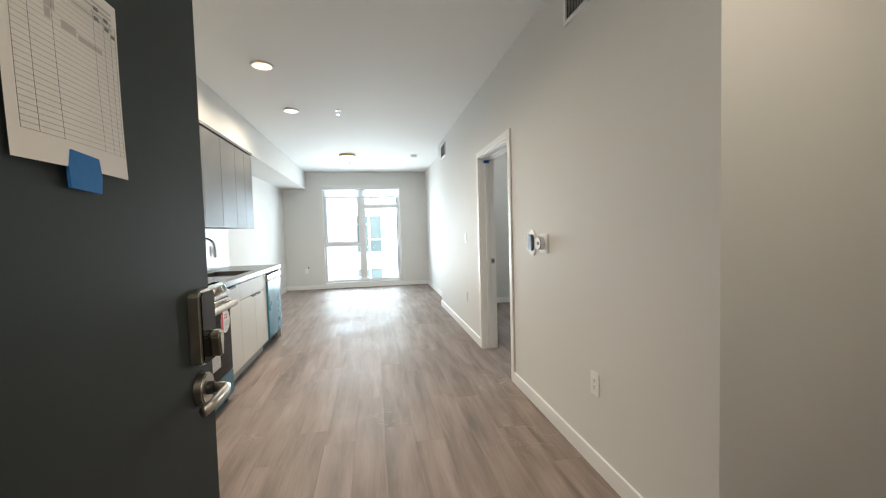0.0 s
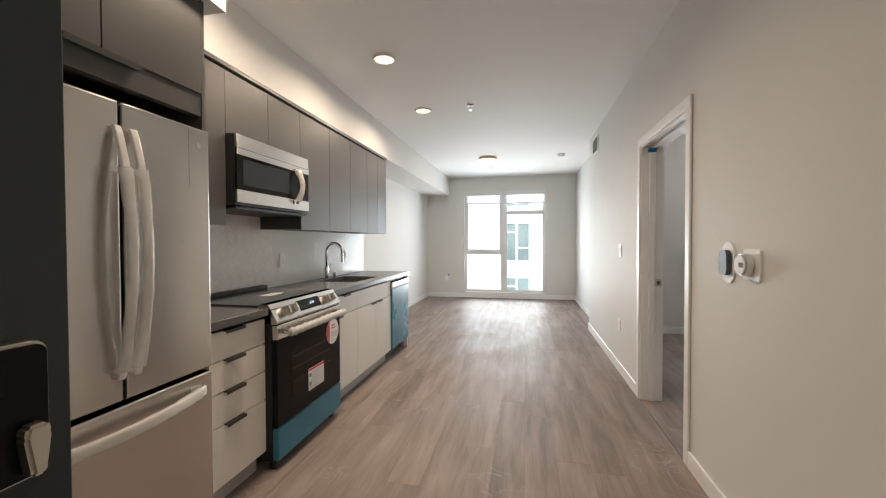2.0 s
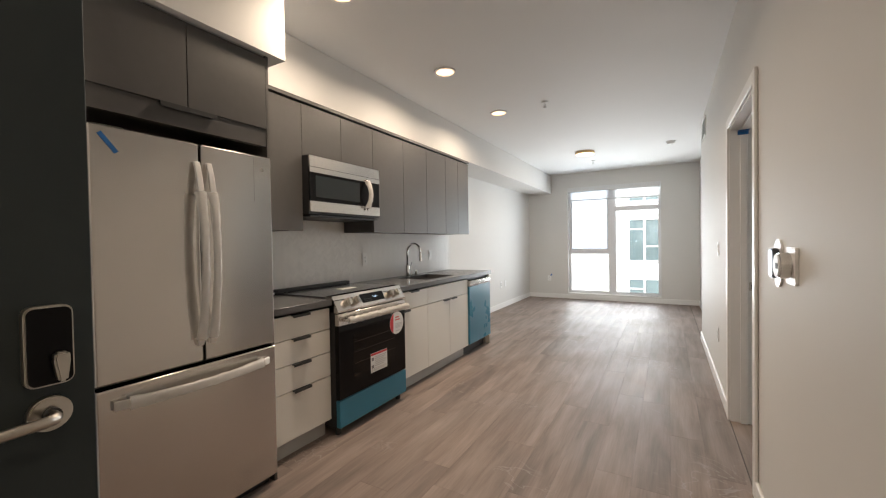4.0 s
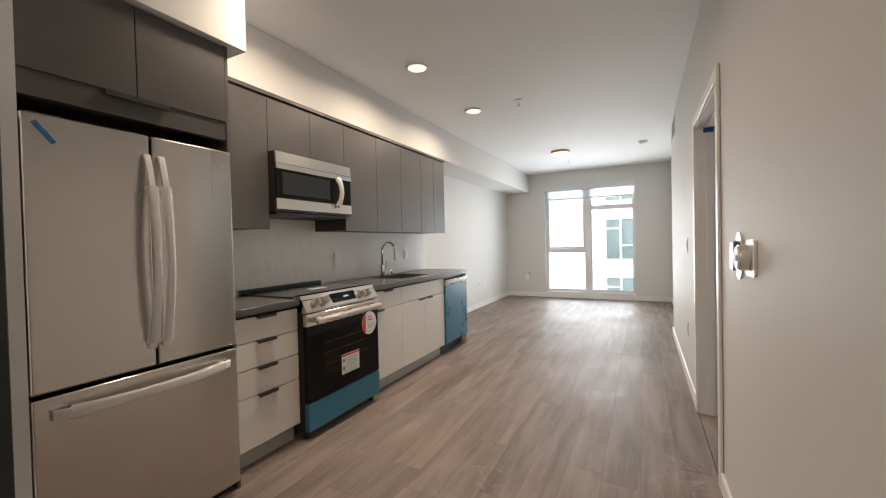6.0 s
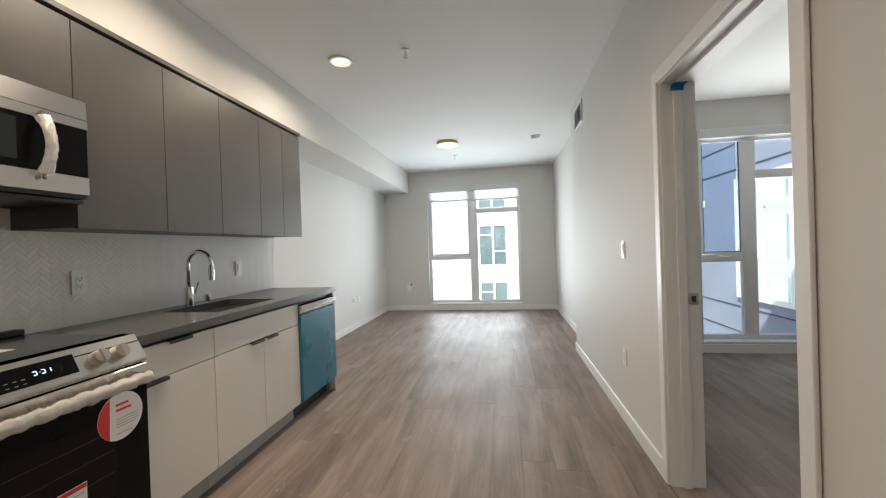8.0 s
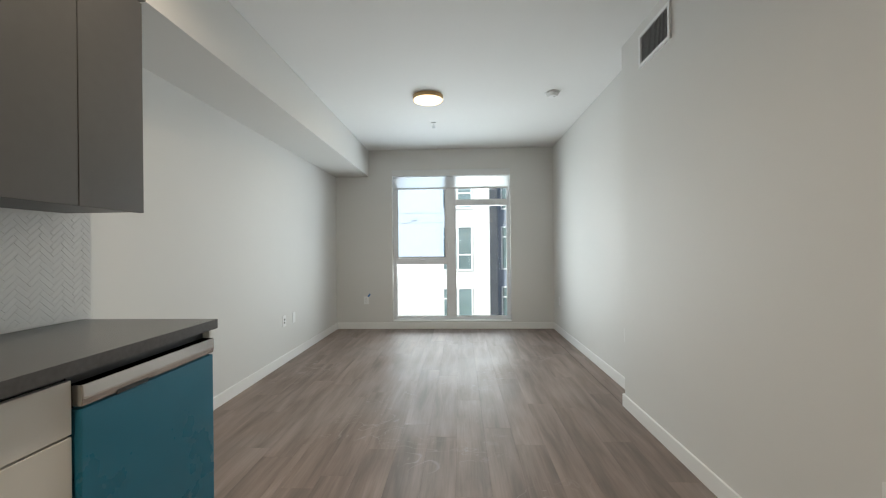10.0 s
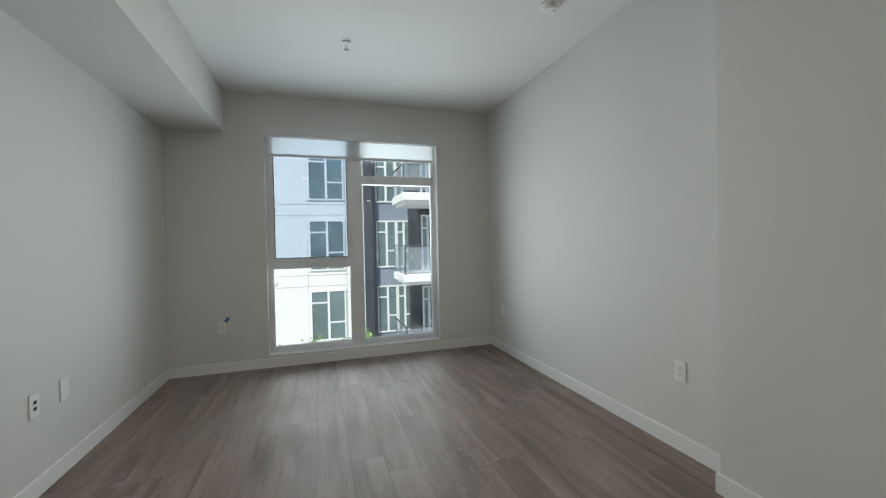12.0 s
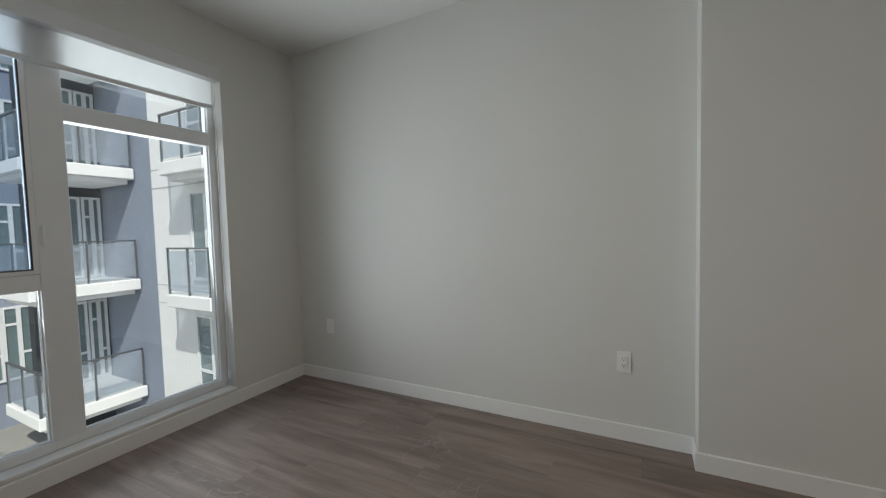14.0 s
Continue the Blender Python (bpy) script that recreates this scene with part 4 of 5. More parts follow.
plate("wall_outlet", 'blank', (XL, 7.82, 0.45), '+x', "white plate beside the data jacks", "outlet")
plate("wall_outlet", 'outlet', (-1.30, YN, 0.435), '-y', "white duplex outlet on the window wall", "outlet")
plate("wall_outlet", 'outlet', (XK + 0.012, 3.46, 1.125), '+x', "white duplex outlet on the tiled backsplash", "outlet")
plate("wall_outlet", 'switch', (XK + 0.012, 4.655, 1.125), '+x', "white rocker switch on the tiled backsplash", "light switch")
plate("wall_outlet", 'outlet', (1.95, BY, 0.455), '-y', "white duplex outlet in the bedroom", "outlet")
tb = bmesh.new()
bmesh.ops.create_cube(tb, size=1, matrix=Matrix.Translation((-1.255, YN - 0.006, 0.51)) @ Matrix.Rotation(radians(35), 4, 'Y') @ Matrix.Diagonal((0.022, 0.010, 0.05, 1)))
solid("painters_tape", tb, BLUE_TAPE, "small flag of blue tape above the outlet", "tape")

# thermostat and its sensor
th = thing("thermostat", (XE, 2.342, 1.178), "round thermostat with glass dial on a white square plate", "thermostat", rz=90, local=True)
part("back_plate", prism(rounded(0.118, 0.128, 0.010, 4), 'y', 0.0005, 0.010), PLASTIC, th)
part("dial", disc(0.014, 0.027, 0.0, 0.046, 0.034, 'y', 40, bevel=0.004), THERMO_RING, th, "brushed metal ring")
part("face", disc(0.014, 0.0455, 0.0, 0.040, 0.003, 'y', 40), LABEL, th, "pale glass face")
part("readout", prism(rounded(0.034, 0.020, 0.004, 3), 'y', 0.047, 0.0478), INK, th)
se = thing("wall_sensor", (XE, 2.535, 1.178), "dark rounded sensor on a white oval plate", "sensor", rz=90, local=True)
part("back_plate", prism(rounded(0.115, 0.185, 0.057, 10), 'y', 0.0005, 0.008), PLASTIC, se)
part("sensor", prism(rounded(0.078, 0.115, 0.024, 6), 'y', 0.008, 0.030, 0.004), SCREENGREY, se, "dark grey sensor body")


def grille(name, y0, y1, z0, z1, label):
    g = thing(name, (XE, (y0 + y1) / 2, z0), label, "air vent")
    # no duct is cut: its shade is put into this near-black sheet
    part("backing", box(XE - 0.002, XE - 0.0005, y0 + 0.01, y1 - 0.01, z0 + 0.01, z1 - 0.01), DUCT_SHADE, g)
    part("frame", boxes((XE - 0.012, XE, y0, y0 + 0.022, z0, z1), (XE - 0.012, XE, y1 - 0.022, y1, z0, z1),
                        (XE - 0.012, XE, y0 + 0.022, y1 - 0.022, z0, z0 + 0.022), (XE - 0.012, XE, y0 + 0.022, y1 - 0.022, z1 - 0.022, z1)), PLASTIC, g)
    n = int((y1 - y0 - 0.05) / 0.016)
    for k in range(n):
        yk = y0 + 0.028 + 0.016 * k
        part("slat", prism([(XE - 0.010, yk), (XE - 0.003, yk + 0.006), (XE - 0.003, yk + 0.008), (XE - 0.010, yk + 0.002)], 'z', z0 + 0.022, z1 - 0.022), VENTM, g)


grille("supply_vent", 5.79, 6.18, 2.42, 2.64, "white wall supply grille with vertical slats")
grille("supply_vent", 1.62, 2.02, 2.42, 2.64, "white wall supply grille high on the corridor wall")

# the last of these is the added entry fixture, which stays out of view
for cx, cy in [*CANS, ADDED_ENTRY]:
    dlt = thing("downlight", (cx, cy, H), "lit round recessed LED downlight with white rim", "ceiling light", "kitchen downlights")
    part("trim_ring", ring(cx, cy, H - 0.006, 0.074, 0.092, 0.012, n=40), PLASTIC, dlt)
    part("diffuser", disc(cx, cy, H - 0.004, 0.073, 0.006, n=40), LED, dlt, "glowing warm diffuser")
cd = thing("ceiling_light", (-0.163, 7.33, H), "lit flat round LED ceiling light with brass-coloured rim", "ceiling light")
part("rim", ring(-0.163, 7.33, H - 0.020, 0.140, 0.150, 0.040, n=56), GOLD, cd, "brass-coloured rim")
part("diffuser", disc(-0.163, 7.33, H - 0.024, 0.139, 0.040, n=56, bevel=0.006), LED_DISC, cd, "glowing warm diffuser")


def sprinkler(x, y):
    s = thing("sprinkler", (x, y, H), "small chrome pendant fire sprinkler with white escutcheon", "sprinkler", "ceiling sprinklers")
    part("escutcheon", disc(x, y, H - 0.004, 0.036, 0.008, n=28, r2=0.030), PLASTIC, s)
    part("stem", disc(x, y, H - 0.025, 0.008, 0.036, n=12), CHROME, s)
    part("deflector", disc(x, y, H - 0.052, 0.018, 0.003, n=16), CHROME, s)
    for dx in (-0.012, 0.012):
        part("arm", box(x + dx - 0.002, x + dx + 0.002, y - 0.002, y + 0.002, H - 0.052, H - 0.02), CHROME, s)


sprinkler(-0.10, 4.67)
sprinkler(-0.163, 8.15)
sm = thing("smoke_detector", (1.055, 7.32, H), "white round smoke detector on the ceiling", "smoke detector")
part("base", disc(1.055, 7.32, H - 0.006, 0.070, 0.012, n=36), PLASTIC, sm)
part("body", disc(1.055, 7.32, H - 0.026, 0.046, 0.030, n=36, r2=0.060, bevel=0.003), PLASTIC, sm)
part("test_button", disc(1.07, 7.31, H - 0.042, 0.010, 0.004, n=16), FAINT, sm)

# ---------------------------------------------------------------- entry door and closet
HINGE, SWING = (-0.150, 0.02), 0.0
ed = thing("entry_door", (HINGE[0], HINGE[1], 0), "dark grey painted entry door standing open, electronic lock and lever", "door", rz=SWING, local=True)
DW = 0.93   # its own +y runs from the hinge to the free edge, its face looks to +x
part("leaf", box(-0.045, 0.0, 0.0, DW, 0.008, 2.07, 0.002), DOORGREY, ed)
LY, LZ = DW - 0.080, 1.075
lk = part("lock_case", prism(shift(rounded(0.078, 0.168, 0.016, 5), LY, LZ), 'x', 0.0005, 0.026, 0.003), NICKEL, ed, "satin metal smart lock case")
part("lock_face", prism(shift(rounded(0.070, 0.160, 0.013, 5), LY, LZ), 'x', 0.0265, 0.029), BLACKGLASS, lk, "glossy black touch face")
part("thumb_turn", prism([(LY + 0.002, 1.062), (LY + 0.024, 1.062), (LY + 0.027, 1.048), (LY + 0.021, 1.000), (LY + 0.006, 1.000), (LY - 0.001, 1.048)], 'x', 0.029, 0.050, 0.004), NICKEL, lk, "satin thumb turn")
lv = part("rose", disc(0.010, LY, 0.930, 0.036, 0.020, 'x', 40, bevel=0.003), NICKEL, ed, "round satin nickel rose")
# solid black disc that paints the shade of the spindle gap
part("collar", disc(0.026, LY, 0.930, 0.015, 0.012, 'x', 28), BLACKP, lv, "dark gap round the spindle")
part("lever", tube([(0.018, LY, 0.930), (0.052, LY, 0.930), (0.061, LY - 0.006, 0.930), (0.064, LY - 0.020, 0.929), (0.063, LY - 0.080, 0.927), (0.058, LY - 0.125, 0.926)],
                   0.0115, 14, flat=(0.8, 1.0)), NICKEL, lv, "satin nickel lever", smooth=True)
part("latch_plate", box(-0.033, -0.010, DW, DW + 0.002, 0.900, 0.960), NICKEL, ed)
part("bolt_plate", box(-0.033, -0.010, DW, DW + 0.002, 1.055, 1.115), NICKEL, ed)
# the sheet taped to it
sheet = thing("paper_sheet", (HINGE[0], HINGE[1], 0), "printed ruled log sheet taped to the entry door", "paper", rz=SWING, local=True)
PY0, PY1, PZ0, PZ1 = 0.402, 0.620, 1.378, 1.658
bm = bmesh.new()
NV = 10
rows_ = []
for i in range(NV + 1):
    rows_.append([bm.verts.new((0.002 + 0.006 * math.sin(math.pi * i / NV) * (1 - j / NV) + 0.004 * (1 - j / NV) ** 3,
                                PY0 + (PY1 - PY0) * i / NV, PZ0 + (PZ1 - PZ0) * j / NV)) for j in range(NV + 1)])
for i in range(NV):
    for j in range(NV):
        bm.faces.new((rows_[i][j], rows_[i + 1][j], rows_[i + 1][j + 1], rows_[i][j + 1]))
pg = part("page", bm, PAPER, sheet, smooth=True)


def bend(y, z):
    u, v = (y - PY0) / (PY1 - PY0), (z - PZ0) / (PZ1 - PZ0)
    return 0.0026 + 0.006 * math.sin(math.pi * u) * (1 - v) + 0.004 * (1 - v) ** 3


def ink(parent, y0, y1, z0, z1, m):
    y0, y1 = PY0 + (y0 - PY0) * 0.78, PY0 + (y1 - PY0) * 0.78
    b = bmesh.new()
    n = max(1, int((y1 - y0) / 0.03))
    k_ = max(1, int((z1 - z0) / 0.03))
    vv = [[b.verts.new((bend(y0 + (y1 - y0) * i / n, z0 + (z1 - z0) * j / k_), y0 + (y1 - y0) * i / n, z0 + (z1 - z0) * j / k_)) for j in range(k_ + 1)] for i in range(n + 1)]
    for i in range(n):
        for j in range(k_):
            b.faces.new((vv[i][j], vv[i + 1][j], vv[i + 1][j + 1], vv[i][j + 1]))
    return part("print_line", b, m, parent)


for k in range(28):
    ink(pg, PY0 + 0.02, PY0 + 0.272, PZ0 + 0.036 + 0.0076 * k, PZ0 + 0.0368 + 0.0076 * k, FAINT)
for y_ in (0.02, 0.052, 0.100, 0.205, 0.235, 0.256, 0.271):
    ink(pg, PY0 + y_, PY0 + y_ + 0.001, PZ0 + 0.036, PZ1 - 0.035, INK)
ink(pg, PY0 + 0.085, PY0 + 0.108, PZ0 + 0.205, PZ0 + 0.222, FAINT)
ink(pg, PY0 + 0.085, PY0 + 0.098, PZ0 + 0.190, PZ0 + 0.203, FAINT)
ink(pg, PY0 + 0.120, PY0 + 0.155, PZ0 + 0.188, PZ0 + 0.200, FAINT)
ink(pg, PY0 + 0.160, PY0 + 0.225, PZ0 + 0.186, PZ0 + 0.194, FAINT)
for y_, z_ in ((0.208, 0.25), (0.237, 0.243), (0.208, 0.235), (0.238, 0.23), (0.258, 0.225)):
    ink(pg, PY0 + y_, PY0 + y_ + 0.014, PZ0 + z_, PZ0 + z_ + 0.006, INK)
for k in range(4):
    ink(pg, PY0 + 0.20 - 0.05 * (k % 2), PY0 + 0.262, PZ1 - 0.02 - 0.008 * k, PZ1 - 0.017 - 0.008 * k, FAINT)
tpb = prism([(0.482, 1.350), (0.542, 1.347), (0.545, 1.372), (0.540, 1.398), (0.486, 1.402), (0.480, 1.378)], 'x', 0.0085, 0.0125)
part("tape", tpb, BLUE_TAPE, sheet, "torn strip of blue painter's tape")

ef = thing("entry_door_frame", (0.35, -0.17, 0), "painted steel frame of the entry door", "door frame", kind="structure")
part("jamb_left", box(-0.179, -0.152, -0.13, 0.03, 0, 2.088), DOORGREY, ef)
part("jamb_right", box(0.83 - 0.027, 0.829, -0.13, 0.03, 0, 2.088), DOORGREY, ef)
part("jamb_head", box(-0.151, 0.802, -0.13, 0.03, 2.073, 2.089), DOORGREY, ef)

cl = thing("closet_door", (XC, 0.53, 0), "white louvred closet door with a lever handle, closed", "door")
CX = XC - 0.005
part("stile", box(CX - 0.035, CX, 0.84, 0.945, 0.01, 2.04, 0.002), TRIM, cl)
part("stile", box(CX - 0.035, CX, 0.115, 0.22, 0.01, 2.04, 0.002), TRIM, cl)
for z0, z1 in ((0.01, 0.20), (0.87, 0.99), (1.93, 2.04)):
    part("rail", box(CX - 0.035, CX, 0.221, 0.839, z0, z1, 0.002), TRIM, cl)
part("louvre_backing", box(CX - 0.034, CX - 0.030, 0.221, 0.839, 0.20, 1.93), TRIM, cl)
for z0, z1 in ((0.21, 0.86), (1.0, 1.92)):
    n = int((z1 - z0) / 0.032)
    for k in range(n):
        zc = z0 + 0.016 + 0.032 * k
        part("slat", prism([(CX - 0.028, zc + 0.014), (CX - 0.022, zc + 0.016), (CX - 0.002, zc - 0.012), (CX - 0.008, zc - 0.014)], 'y', 0.221, 0.839), TRIM, cl)
rs = part("rose", disc(CX + 0.006, 0.895, 0.935, 0.032, 0.012, 'x', 32), NICKEL, cl, "satin nickel rose")
part("lever", tube([(CX + 0.01, 0.895, 0.935), (CX + 0.05, 0.895, 0.935), (CX + 0.055, 0.86, 0.933), (CX + 0.05, 0.775, 0.93)], 0.009, 10), NICKEL, rs, "satin nickel lever", smooth=True)
cf = thing("closet_door_frame", (XC, 0.53, 0), "white painted closet door casing", "door frame", kind="structure")
part("casing", box(XC, XC + 0.014, 0.962, 1.03, 0, 2.12, 0.002), TRIM, cf)
part("casing", box(XC, XC + 0.014, 0.03, 0.098, 0, 2.12, 0.002), TRIM, cf)
part("casing", box(XC, XC + 0.014, 0.099, 0.961, 2.055, 2.12, 0.002), TRIM, cf)
part("latch", box(XC - 0.02, XC + 0.004, 0.948, 0.958, 0.90, 0.975), NICKEL, cf)


# ---------------------------------------------------------------- outside
GZ = -4.3
solid("ground", boxes((-600, 600, -600, 600, GZ - 0.5, GZ)), PAVING, "pale paved courtyard ground", "ground", "structure")
ST = 3.05            # storey height


def facade_window(parent, x, y, z, w, h, face, pane=EXT_PANE):
    """A white-framed window with a transom over the left light and a low light on the right, on a wall facing -y or -x."""
    def bx(u0, u1, d0, d1, z0, z1):
        return (u0, u1, y + d0, y + d1, z0, z1) if face == '-y' else (x + d0, x + d1, u0, u1, z0, z1)
    c = x if face == '-y' else y
    u0, u1 = c - w / 2, c + w / 2
    um = c - 0.04
    f = 0.07
    win = part("window", boxes(bx(u0, u0 + f, -0.06, -0.001, z, z + h), bx(u1 - f, u1, -0.06, -0.001, z, z + h), bx(u0 + f, u1 - f, -0.06, -0.001, z, z + f),
                               bx(u0 + f, u1 - f, -0.06, -0.001, z + h - f, z + h), bx(um, um + 0.10, -0.06, -0.001, z + f, z + h - f),
                               bx(u0 + f, um, -0.05, -0.001, z + h * 0.74, z + h * 0.74 + 0.07), bx(um + 0.10, u1 - f, -0.05, -0.001, z + h * 0.34, z + h * 0.34 + 0.07)), PVC, parent)
    part("pane", boxes(bx(u0 + f, um, -0.02, -0.005, z + f, z + h - f)), pane, win)
    part("pane", boxes(bx(um + 0.10, u1 - f, -0.02, -0.005, z + f, z + h - f)), pane, win)


def wing(name, rows, material, label):
    b = thing(name, (rows[0][0], rows[0][2], GZ), label, "building")
    part("wall", boxes(*rows), material, b)
    return b


YW = 22.9
ZW = 0.12            # window sills above each floor
white = wing("apartment_building", [(-16, 1.6, YW, YW + 8, GZ, 9.6)], PLASTER_EXT, "white stucco apartment wing across the courtyard")
for k in (-1, 0, 1, 2):
    for xw in (0.005, -5.0, -9.8):
        facade_window(white, xw, YW, ST * k + ZW, 1.50, 2.2, '-y')
    for jz in (2.50, 2.98):
        part("joint", box(-16, 1.6, YW - 0.012, YW - 0.001, ST * k + jz, ST * k + jz + 0.02), FAINT, white)
    part("vent_cap", box(-2.3, -2.05, YW - 0.05, YW - 0.001, ST * k + 2.65, ST * k + 2.80), PVC, white)
for xj in (-0.80, 0.80, -4.2, -5.8):
    part("joint", box(xj - 0.01, xj + 0.01, YW - 0.010, YW - 0.001, GZ, 9.6), FAINT, white)
part("parapet", box(-16.1, 1.65, YW - 0.1, YW + 0.2, 9.6, 9.9), PLASTER_EXT, white)

YG = 23.5
grey = wing("apartment_building", [(1.61, 9.0, YG, YG + 7, GZ, 9.6)], GREY_EXT, "blue-grey stucco apartment wing, recessed")
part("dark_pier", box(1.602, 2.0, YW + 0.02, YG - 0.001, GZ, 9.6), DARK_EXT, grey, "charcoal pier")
for k in (-1, 0, 1, 2):
    facade_window(grey, 2.70, YG, ST * k + ZW, 0.95, 2.2, '-y')
    facade_window(grey, 3.52, YG, ST * k + ZW, 0.70, 2.2, '-y')


def balcony(x0, x1, y0, y1, z, label, open_sides):
    """Slab, posts, top rail and frosted panels."""
    b = thing("balcony", ((x0 + x1) / 2, (y0 + y1) / 2, z), label, "balcony", "balconies")
    part("slab", box(x0, x1, y0, y1, z - 0.30, z, 0.02), PLASTER_EXT, b, "white slab edge")
    part("slab_lip", box(x0 + 0.15, x1 - 0.1, y0 + 0.15, y1 - 0.1, z - 0.42, z - 0.301), PLASTER_EXT, b)
    zr = z + 1.05
    if 'y' in open_sides:
        n = max(2, int((x1 - x0) / 0.9))
        for k in range(n + 1):
            xp = x0 + 0.06 + (x1 - x0 - 0.12) * k / n
            part("post", box(xp - 0.02, xp + 0.02, y0 + 0.05, y0 + 0.09, z, zr), RAIL, b)
        part("rail", box(x0 + 0.04, x1 - 0.04, y0 + 0.04, y0 + 0.10, zr, zr + 0.04), RAIL, b)
        part("panel", box(x0 + 0.08, x1 - 0.08, y0 + 0.06, y0 + 0.07, z + 0.08, zr - 0.04), BALC_GLASS, b, "frosted panel")
    if 'x' in open_sides:
        n = max(2, int((y1 - y0) / 0.9))
        for k in range(n + 1):
            yp = y0 + 0.06 + (y1 - y0 - 0.12) * k / n
            part("post", box(x0 + 0.05, x0 + 0.09, yp - 0.02, yp + 0.02, z, zr), RAIL, b)
        part("rail", box(x0 + 0.04, x0 + 0.10, y0 + 0.12, y1 - 0.04, zr, zr + 0.04), RAIL, b)
        part("panel", box(x0 + 0.06, x0 + 0.07, y0 + 0.12, y1 - 0.08, z + 0.08, zr - 0.04), BALC_GLASS, b, "frosted panel")
    return b


for k in (-1, 0, 1, 2):
    balcony(2.62, 4.88, 19.3, 21.4, ST * k + 0.07, "white balcony slab with frosted balustrade", "xy")
# block that carries the balconies, the dark of the recess put into its colour
rec = wing("apartment_building", [(3.75, 9.0, 21.4, YG - 0.001, GZ, 9.6)], DARK_EXT, "charcoal-coloured block behind the balconies")
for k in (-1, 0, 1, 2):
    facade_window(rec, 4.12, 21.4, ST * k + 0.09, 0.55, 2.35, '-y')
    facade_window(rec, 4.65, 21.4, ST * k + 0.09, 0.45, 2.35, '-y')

XW = 4.92
corner = wing("apartment_building", [(XW, 12, 18.5, 21.39, GZ, 9.6)], GREY_EXT, "blue-grey corner of the side wing")
side = wing("apartment_building", [(XW - 0.02, 12, 13.5, 18.49, GZ, 9.6)], PLASTER_EXT, "white stucco side wing of the courtyard")
near = wing("apartment_building", [(XW + 0.01, 12, 7.0, 13.49, GZ, 9.6)], GREY_EXT, "sunlit blue-grey stucco wall beside the bedroom")
for k in (-1, 0, 1, 2):
    facade_window(side, XW - 0.02, 16.1, ST * k + ZW, 1.3, 2.2, '-x')
    facade_window(near, XW + 0.01, 9.15, ST * k + ZW, 1.5, 2.2, '-x', MIRROR_PANE)
    for jz in (2.50, 2.98):
        part("joint", box(XW - 0.032, XW - 0.021, 13.5, 18.49, ST * k + jz, ST * k + jz + 0.02), FAINT, side)
        part("joint", box(XW - 0.002, XW + 0.009, 7.0, 13.49, ST * k + jz, ST * k + jz + 0.02), DARK_EXT, near)
    part("vent_cap", box(XW - 0.04, XW + 0.009, 11.6, 11.85, ST * k + 2.2, ST * k + 2.34), PVC, near)
    part("vent_cap", box(XW - 0.04, XW + 0.009, 11.1, 11.35, ST * k + 1.9, ST * k + 2.04), PVC, near)
for k in (0, 1):
    balcony(XW - 0.75, XW - 0.03, 15.0, 16.7, ST * k - 0.12, "white side-wing balcony with dark rail", "xy")


def shrub(x, y, z, h, seed):
    rng = random.Random(seed)
    s = thing("shrub", (x, y, z), "small bright green leafy courtyard tree", "tree", "courtyard trees")
    tb_ = tube([(x, y, z), (x + 0.03, y, z + h * 0.35), (x - 0.02, y + 0.02, z + h * 0.7)], 0.04, 8)
    limbs = []
    for k in range(9):
        a = rng.uniform(0, 6.28)
        r = rng.uniform(0.25, 0.6) * h * 0.5
        p0 = Vector((x, y, z + h * rng.uniform(0.25, 0.6)))
        p1 = p0 + Vector((r * math.cos(a), r * math.sin(a), h * rng.uniform(0.2, 0.4)))
        tube([p0, (p0 + p1) / 2 + Vector((0, 0, 0.05)), p1], 0.014, 5, bm=tb_)
        limbs.append((p0, p1))
    part("trunk", tb_, BARK, s)
    cb = bmesh.new()
    for k in range(620):
        p0, p1 = rng.choice(limbs)
        c = p0.lerp(p1, rng.uniform(0.3, 1.1)) + Vector([rng.gauss(0, 0.16) for _ in range(3)])
        m = Matrix.Translation(c) @ Euler((rng.uniform(0, 6), rng.uniform(0, 6), rng.uniform(0, 6))).to_matrix().to_4x4()
        l = rng.uniform(0.05, 0.10)
        vs_ = [cb.verts.new(m @ Vector(v)) for v in ((0, -l, 0), (l * 0.45, 0, 0.01), (0, l, 0), (-l * 0.45, 0, 0.01))]
        cb.faces.new(vs_)
    part("crown", cb, LEAF, s)


for x, y, h, sd in ((-1.7, 19.2, 2.3, 1), (-0.1, 18.8, 2.5, 2), (1.2, 19.6, 2.4, 3), (-3.6, 19.4, 2.2, 4)):
    shrub(x, y, GZ + 0.3, h - 0.35, sd)
solid("planter", boxes((-8, 2.2, 18.2, 20.4, GZ, GZ + 0.35)), PLASTER_EXT, "low white courtyard planter", "planter")


# ---------------------------------------------------------------- backsplash: small herringbone strips
bs = solid("backsplash", box(XK, XK + 0.0078, 1.95, YK - 0.002, 0.915, 1.60), GROUT, "white glazed herringbone tile backsplash", "backsplash", "structure")
TW, TL_ = 0.0205, 0.0615
Y0B, Y1B, Z0B, Z1B = 1.955, YK - 0.004, 0.917, 1.50
tb = box(0, 0.006, -TL_ / 2 + 0.0007, TL_ / 2 - 0.0007, -TW / 2 + 0.0007, TW / 2 - 0.0007)
bmesh.ops.bevel(tb, geom=[e for e in tb.edges if all(v.co.x > 0.005 for v in e.verts)], offset=0.0012, segments=1, affect='EDGES')
shape_v = [v.co.copy() for v in tb.verts]
shape_f = [[v.index for v in f.verts] for f in tb.faces]
tile_me = finish("tile", tb, TILE)
c45 = math.sqrt(0.5)
rngt = random.Random(5)
all_v, all_f = [], []
n = round(TL_ / TW)
made = 0


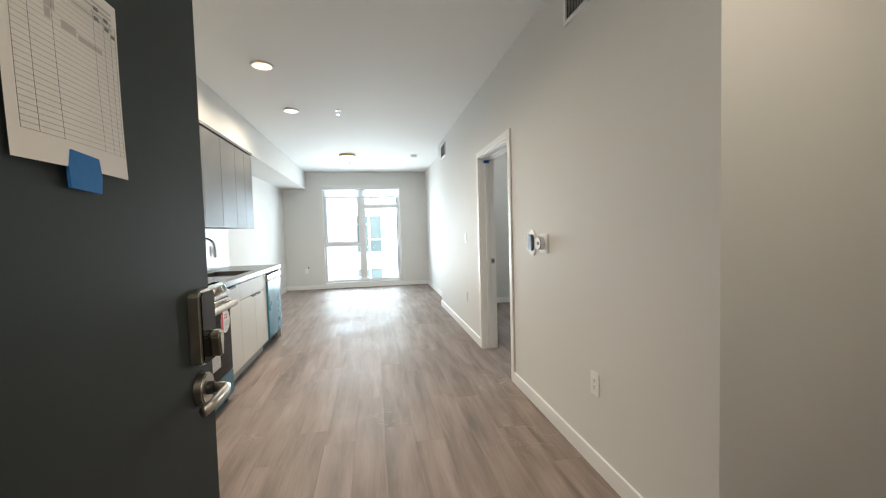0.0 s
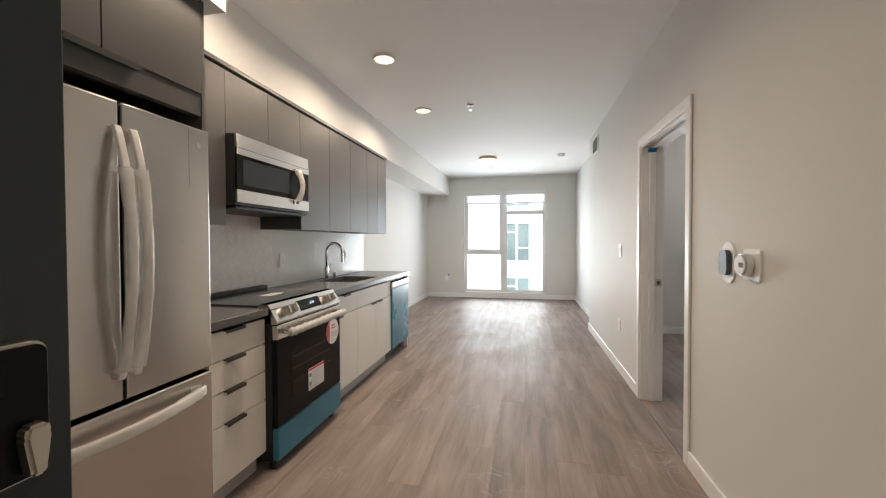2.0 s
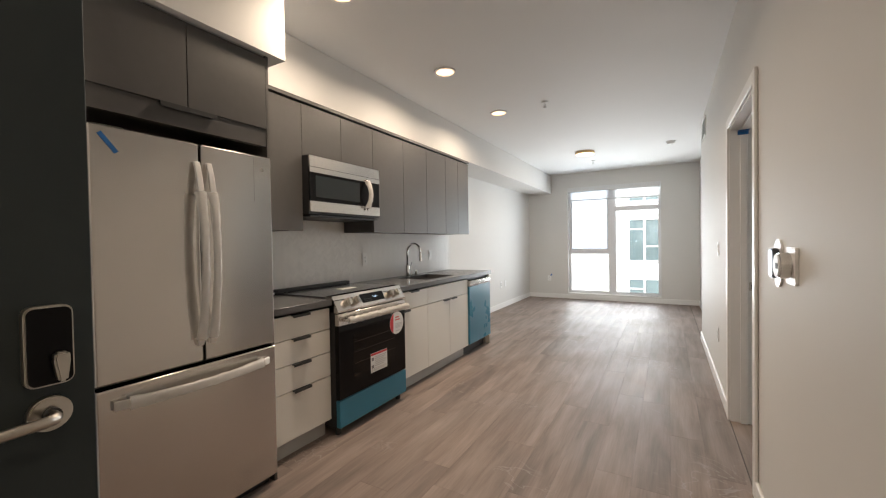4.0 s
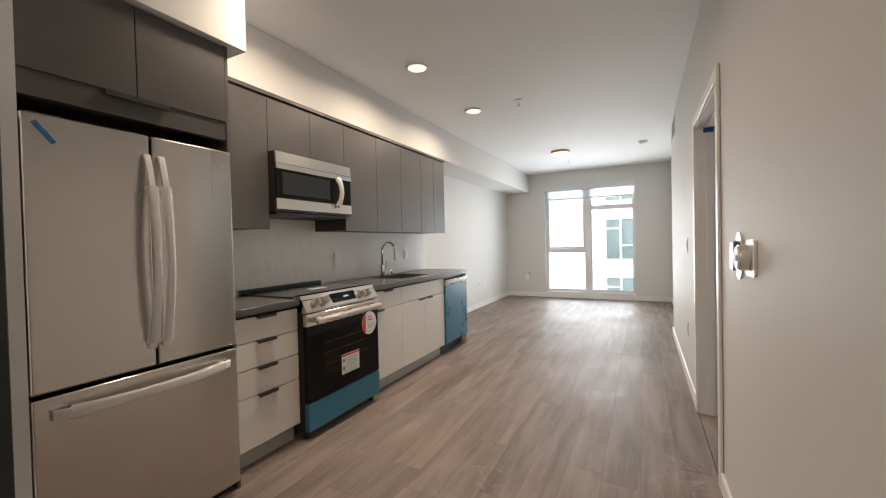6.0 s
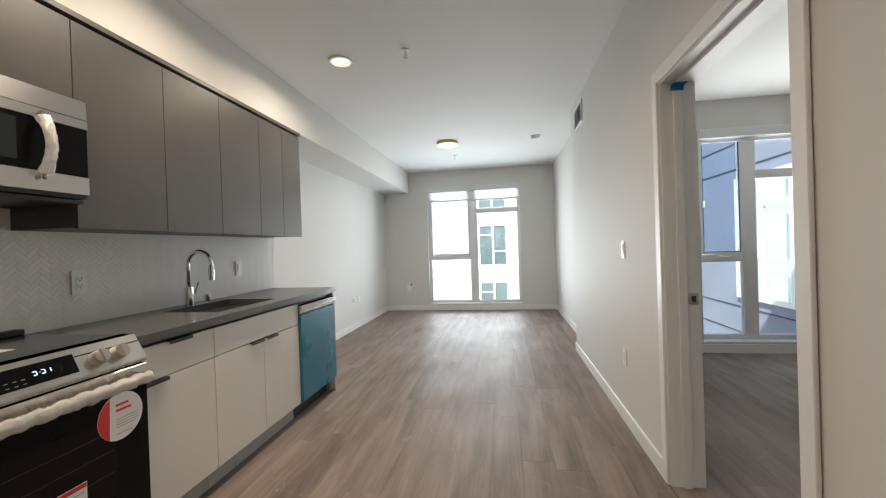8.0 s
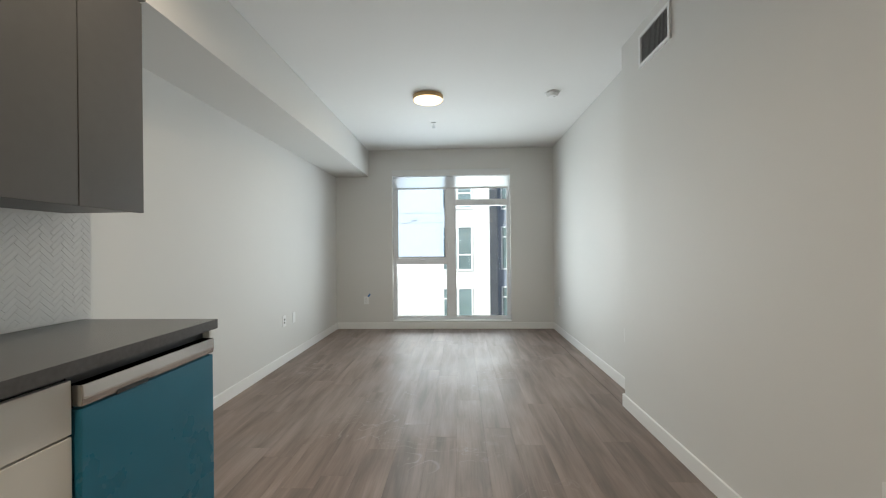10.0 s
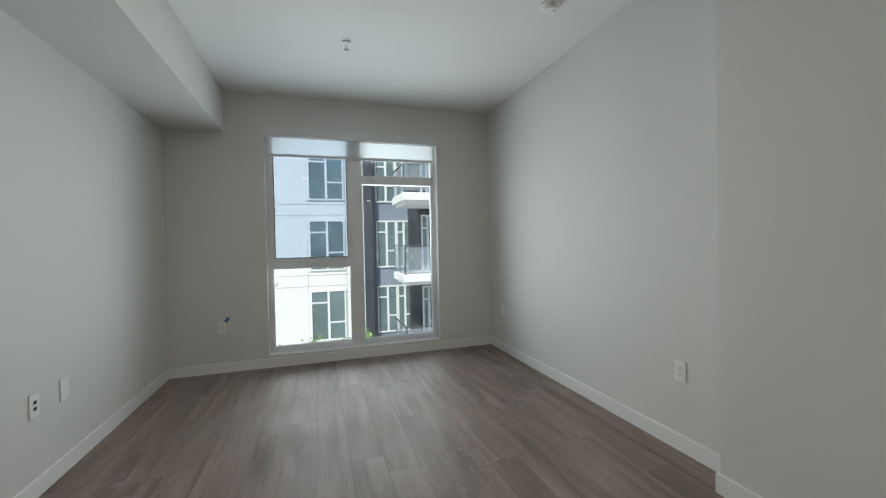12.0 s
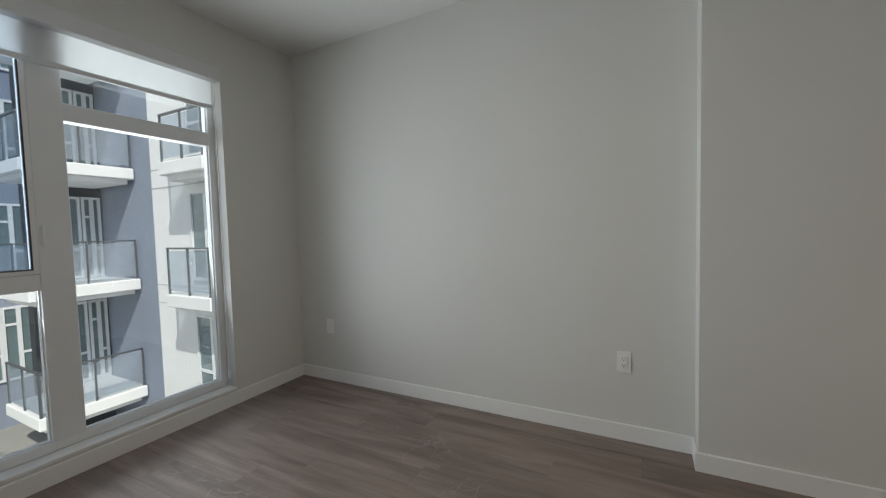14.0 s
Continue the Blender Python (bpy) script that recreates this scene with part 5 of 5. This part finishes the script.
def add_tile(m):
    base = len(all_v)
    for co in shape_v:
        p = m @ co
        all_v.append((p.x, min(max(p.y, Y0B), Y1B), min(max(p.z, Z0B), Z1B)))
    all_f.extend([[base + k for k in f] for f in shape_f])


for i in range(-120, 190):
    for j in range(-190, 120):
        k = (i - j) % (2 * n)
        if k == 0:
            u, v, rot = (i + n / 2) * TW, (j + 0.5) * TW, radians(45)
        elif k == 2 * n - 1:
            u, v, rot = (i + 0.5) * TW, (j + n / 2) * TW, radians(135)
        else:
            continue
        cy, cz = Y0B + (u - v) * c45, Z0B + 0.1 + (u + v) * c45
        if not (Y0B - 0.02 < cy < Y1B + 0.02 and Z0B - 0.02 < cz < Z1B + 0.02):
            continue
        m = (Matrix.Translation((XK + 0.0025, cy, cz)) @ Matrix.Rotation(rot, 4, 'X') @ Matrix.Rotation(rngt.gauss(0, 0.018), 4, 'Y')
             @ Matrix.Rotation(rngt.gauss(0, 0.012), 4, 'Z'))
        if 2.55 < cy < 3.35 and 0.95 < cz < 1.40 and made < 300:
            t_ = new("tile", tile_me)
            t_.matrix_basis = m
            t_.parent = bs
            made += 1
        else:
            add_tile(m)
me = bpy.data.meshes.new("tile_field")
me.from_pydata(all_v, [], all_f)
me.materials.append(TILE)
ct = new("tile_field", me)
ct.parent = bs
ct["kind"] = "stuff"

# ---------------------------------------------------------------- floor of vinyl planks
floor = solid("floor", boxes((-2.0, 2.4, -2.0, 1.12, -0.3, -0.004), (-2.0, 4.9, 1.12, BY + 0.2, -0.3, -0.004), (-2.0, XR + 0.14, BY + 0.2, YN + 0.2, -0.3, -0.004)),
              FLOORBED, "grey-brown wood-look vinyl plank floor, dusty and scuffed", "floor", "structure")
PWD, PLN = 0.181, 1.22
rngf = random.Random(9)
plank_cache = {}


def plank(x0, x1, y0, y1):
    w_, l_ = round(x1 - x0, 3), round(y1 - y0, 3)
    if w_ < 0.02 or l_ < 0.03:
        return
    if (w_, l_) not in plank_cache:
        b = box(0, w_ - 0.0006, 0, l_ - 0.0006, -0.004, 0.0)
        top = [e for e in b.edges if all(v.co.z > -0.001 for v in e.verts)]
        bmesh.ops.bevel(b, geom=top, offset=0.0005, segments=1, affect='EDGES')
        plank_cache[(w_, l_)] = finish("plank", b, PLANK)
    p = new("plank", plank_cache[(w_, l_)])
    p.matrix_basis = pose(x0, y0, 0)
    p.parent = floor


def lay(x0, x1, y0, y1):
    x = x0
    while x < x1 - 0.02:
        y = y0 - rngf.uniform(0, PLN)
        while y < y1 - 0.03:
            plank(x, min(x + PWD, x1), max(y, y0), min(y + PLN, y1))
            y += PLN
        x += PWD


lay(-0.80, XE, -0.12, YN)
lay(XL, -0.80, 1.12, YN)
lay(XE, XR, YJ, YN)
lay(XE, 2.28, -0.12, 1.0)
lay(XE, 4.78, 1.12, BY)
solid("hall_floor", boxes((-1.68, 2.28, -1.88, -0.121, -0.0035, 0.0)), FLOORBED, "dark hallway floor", "floor", "structure")
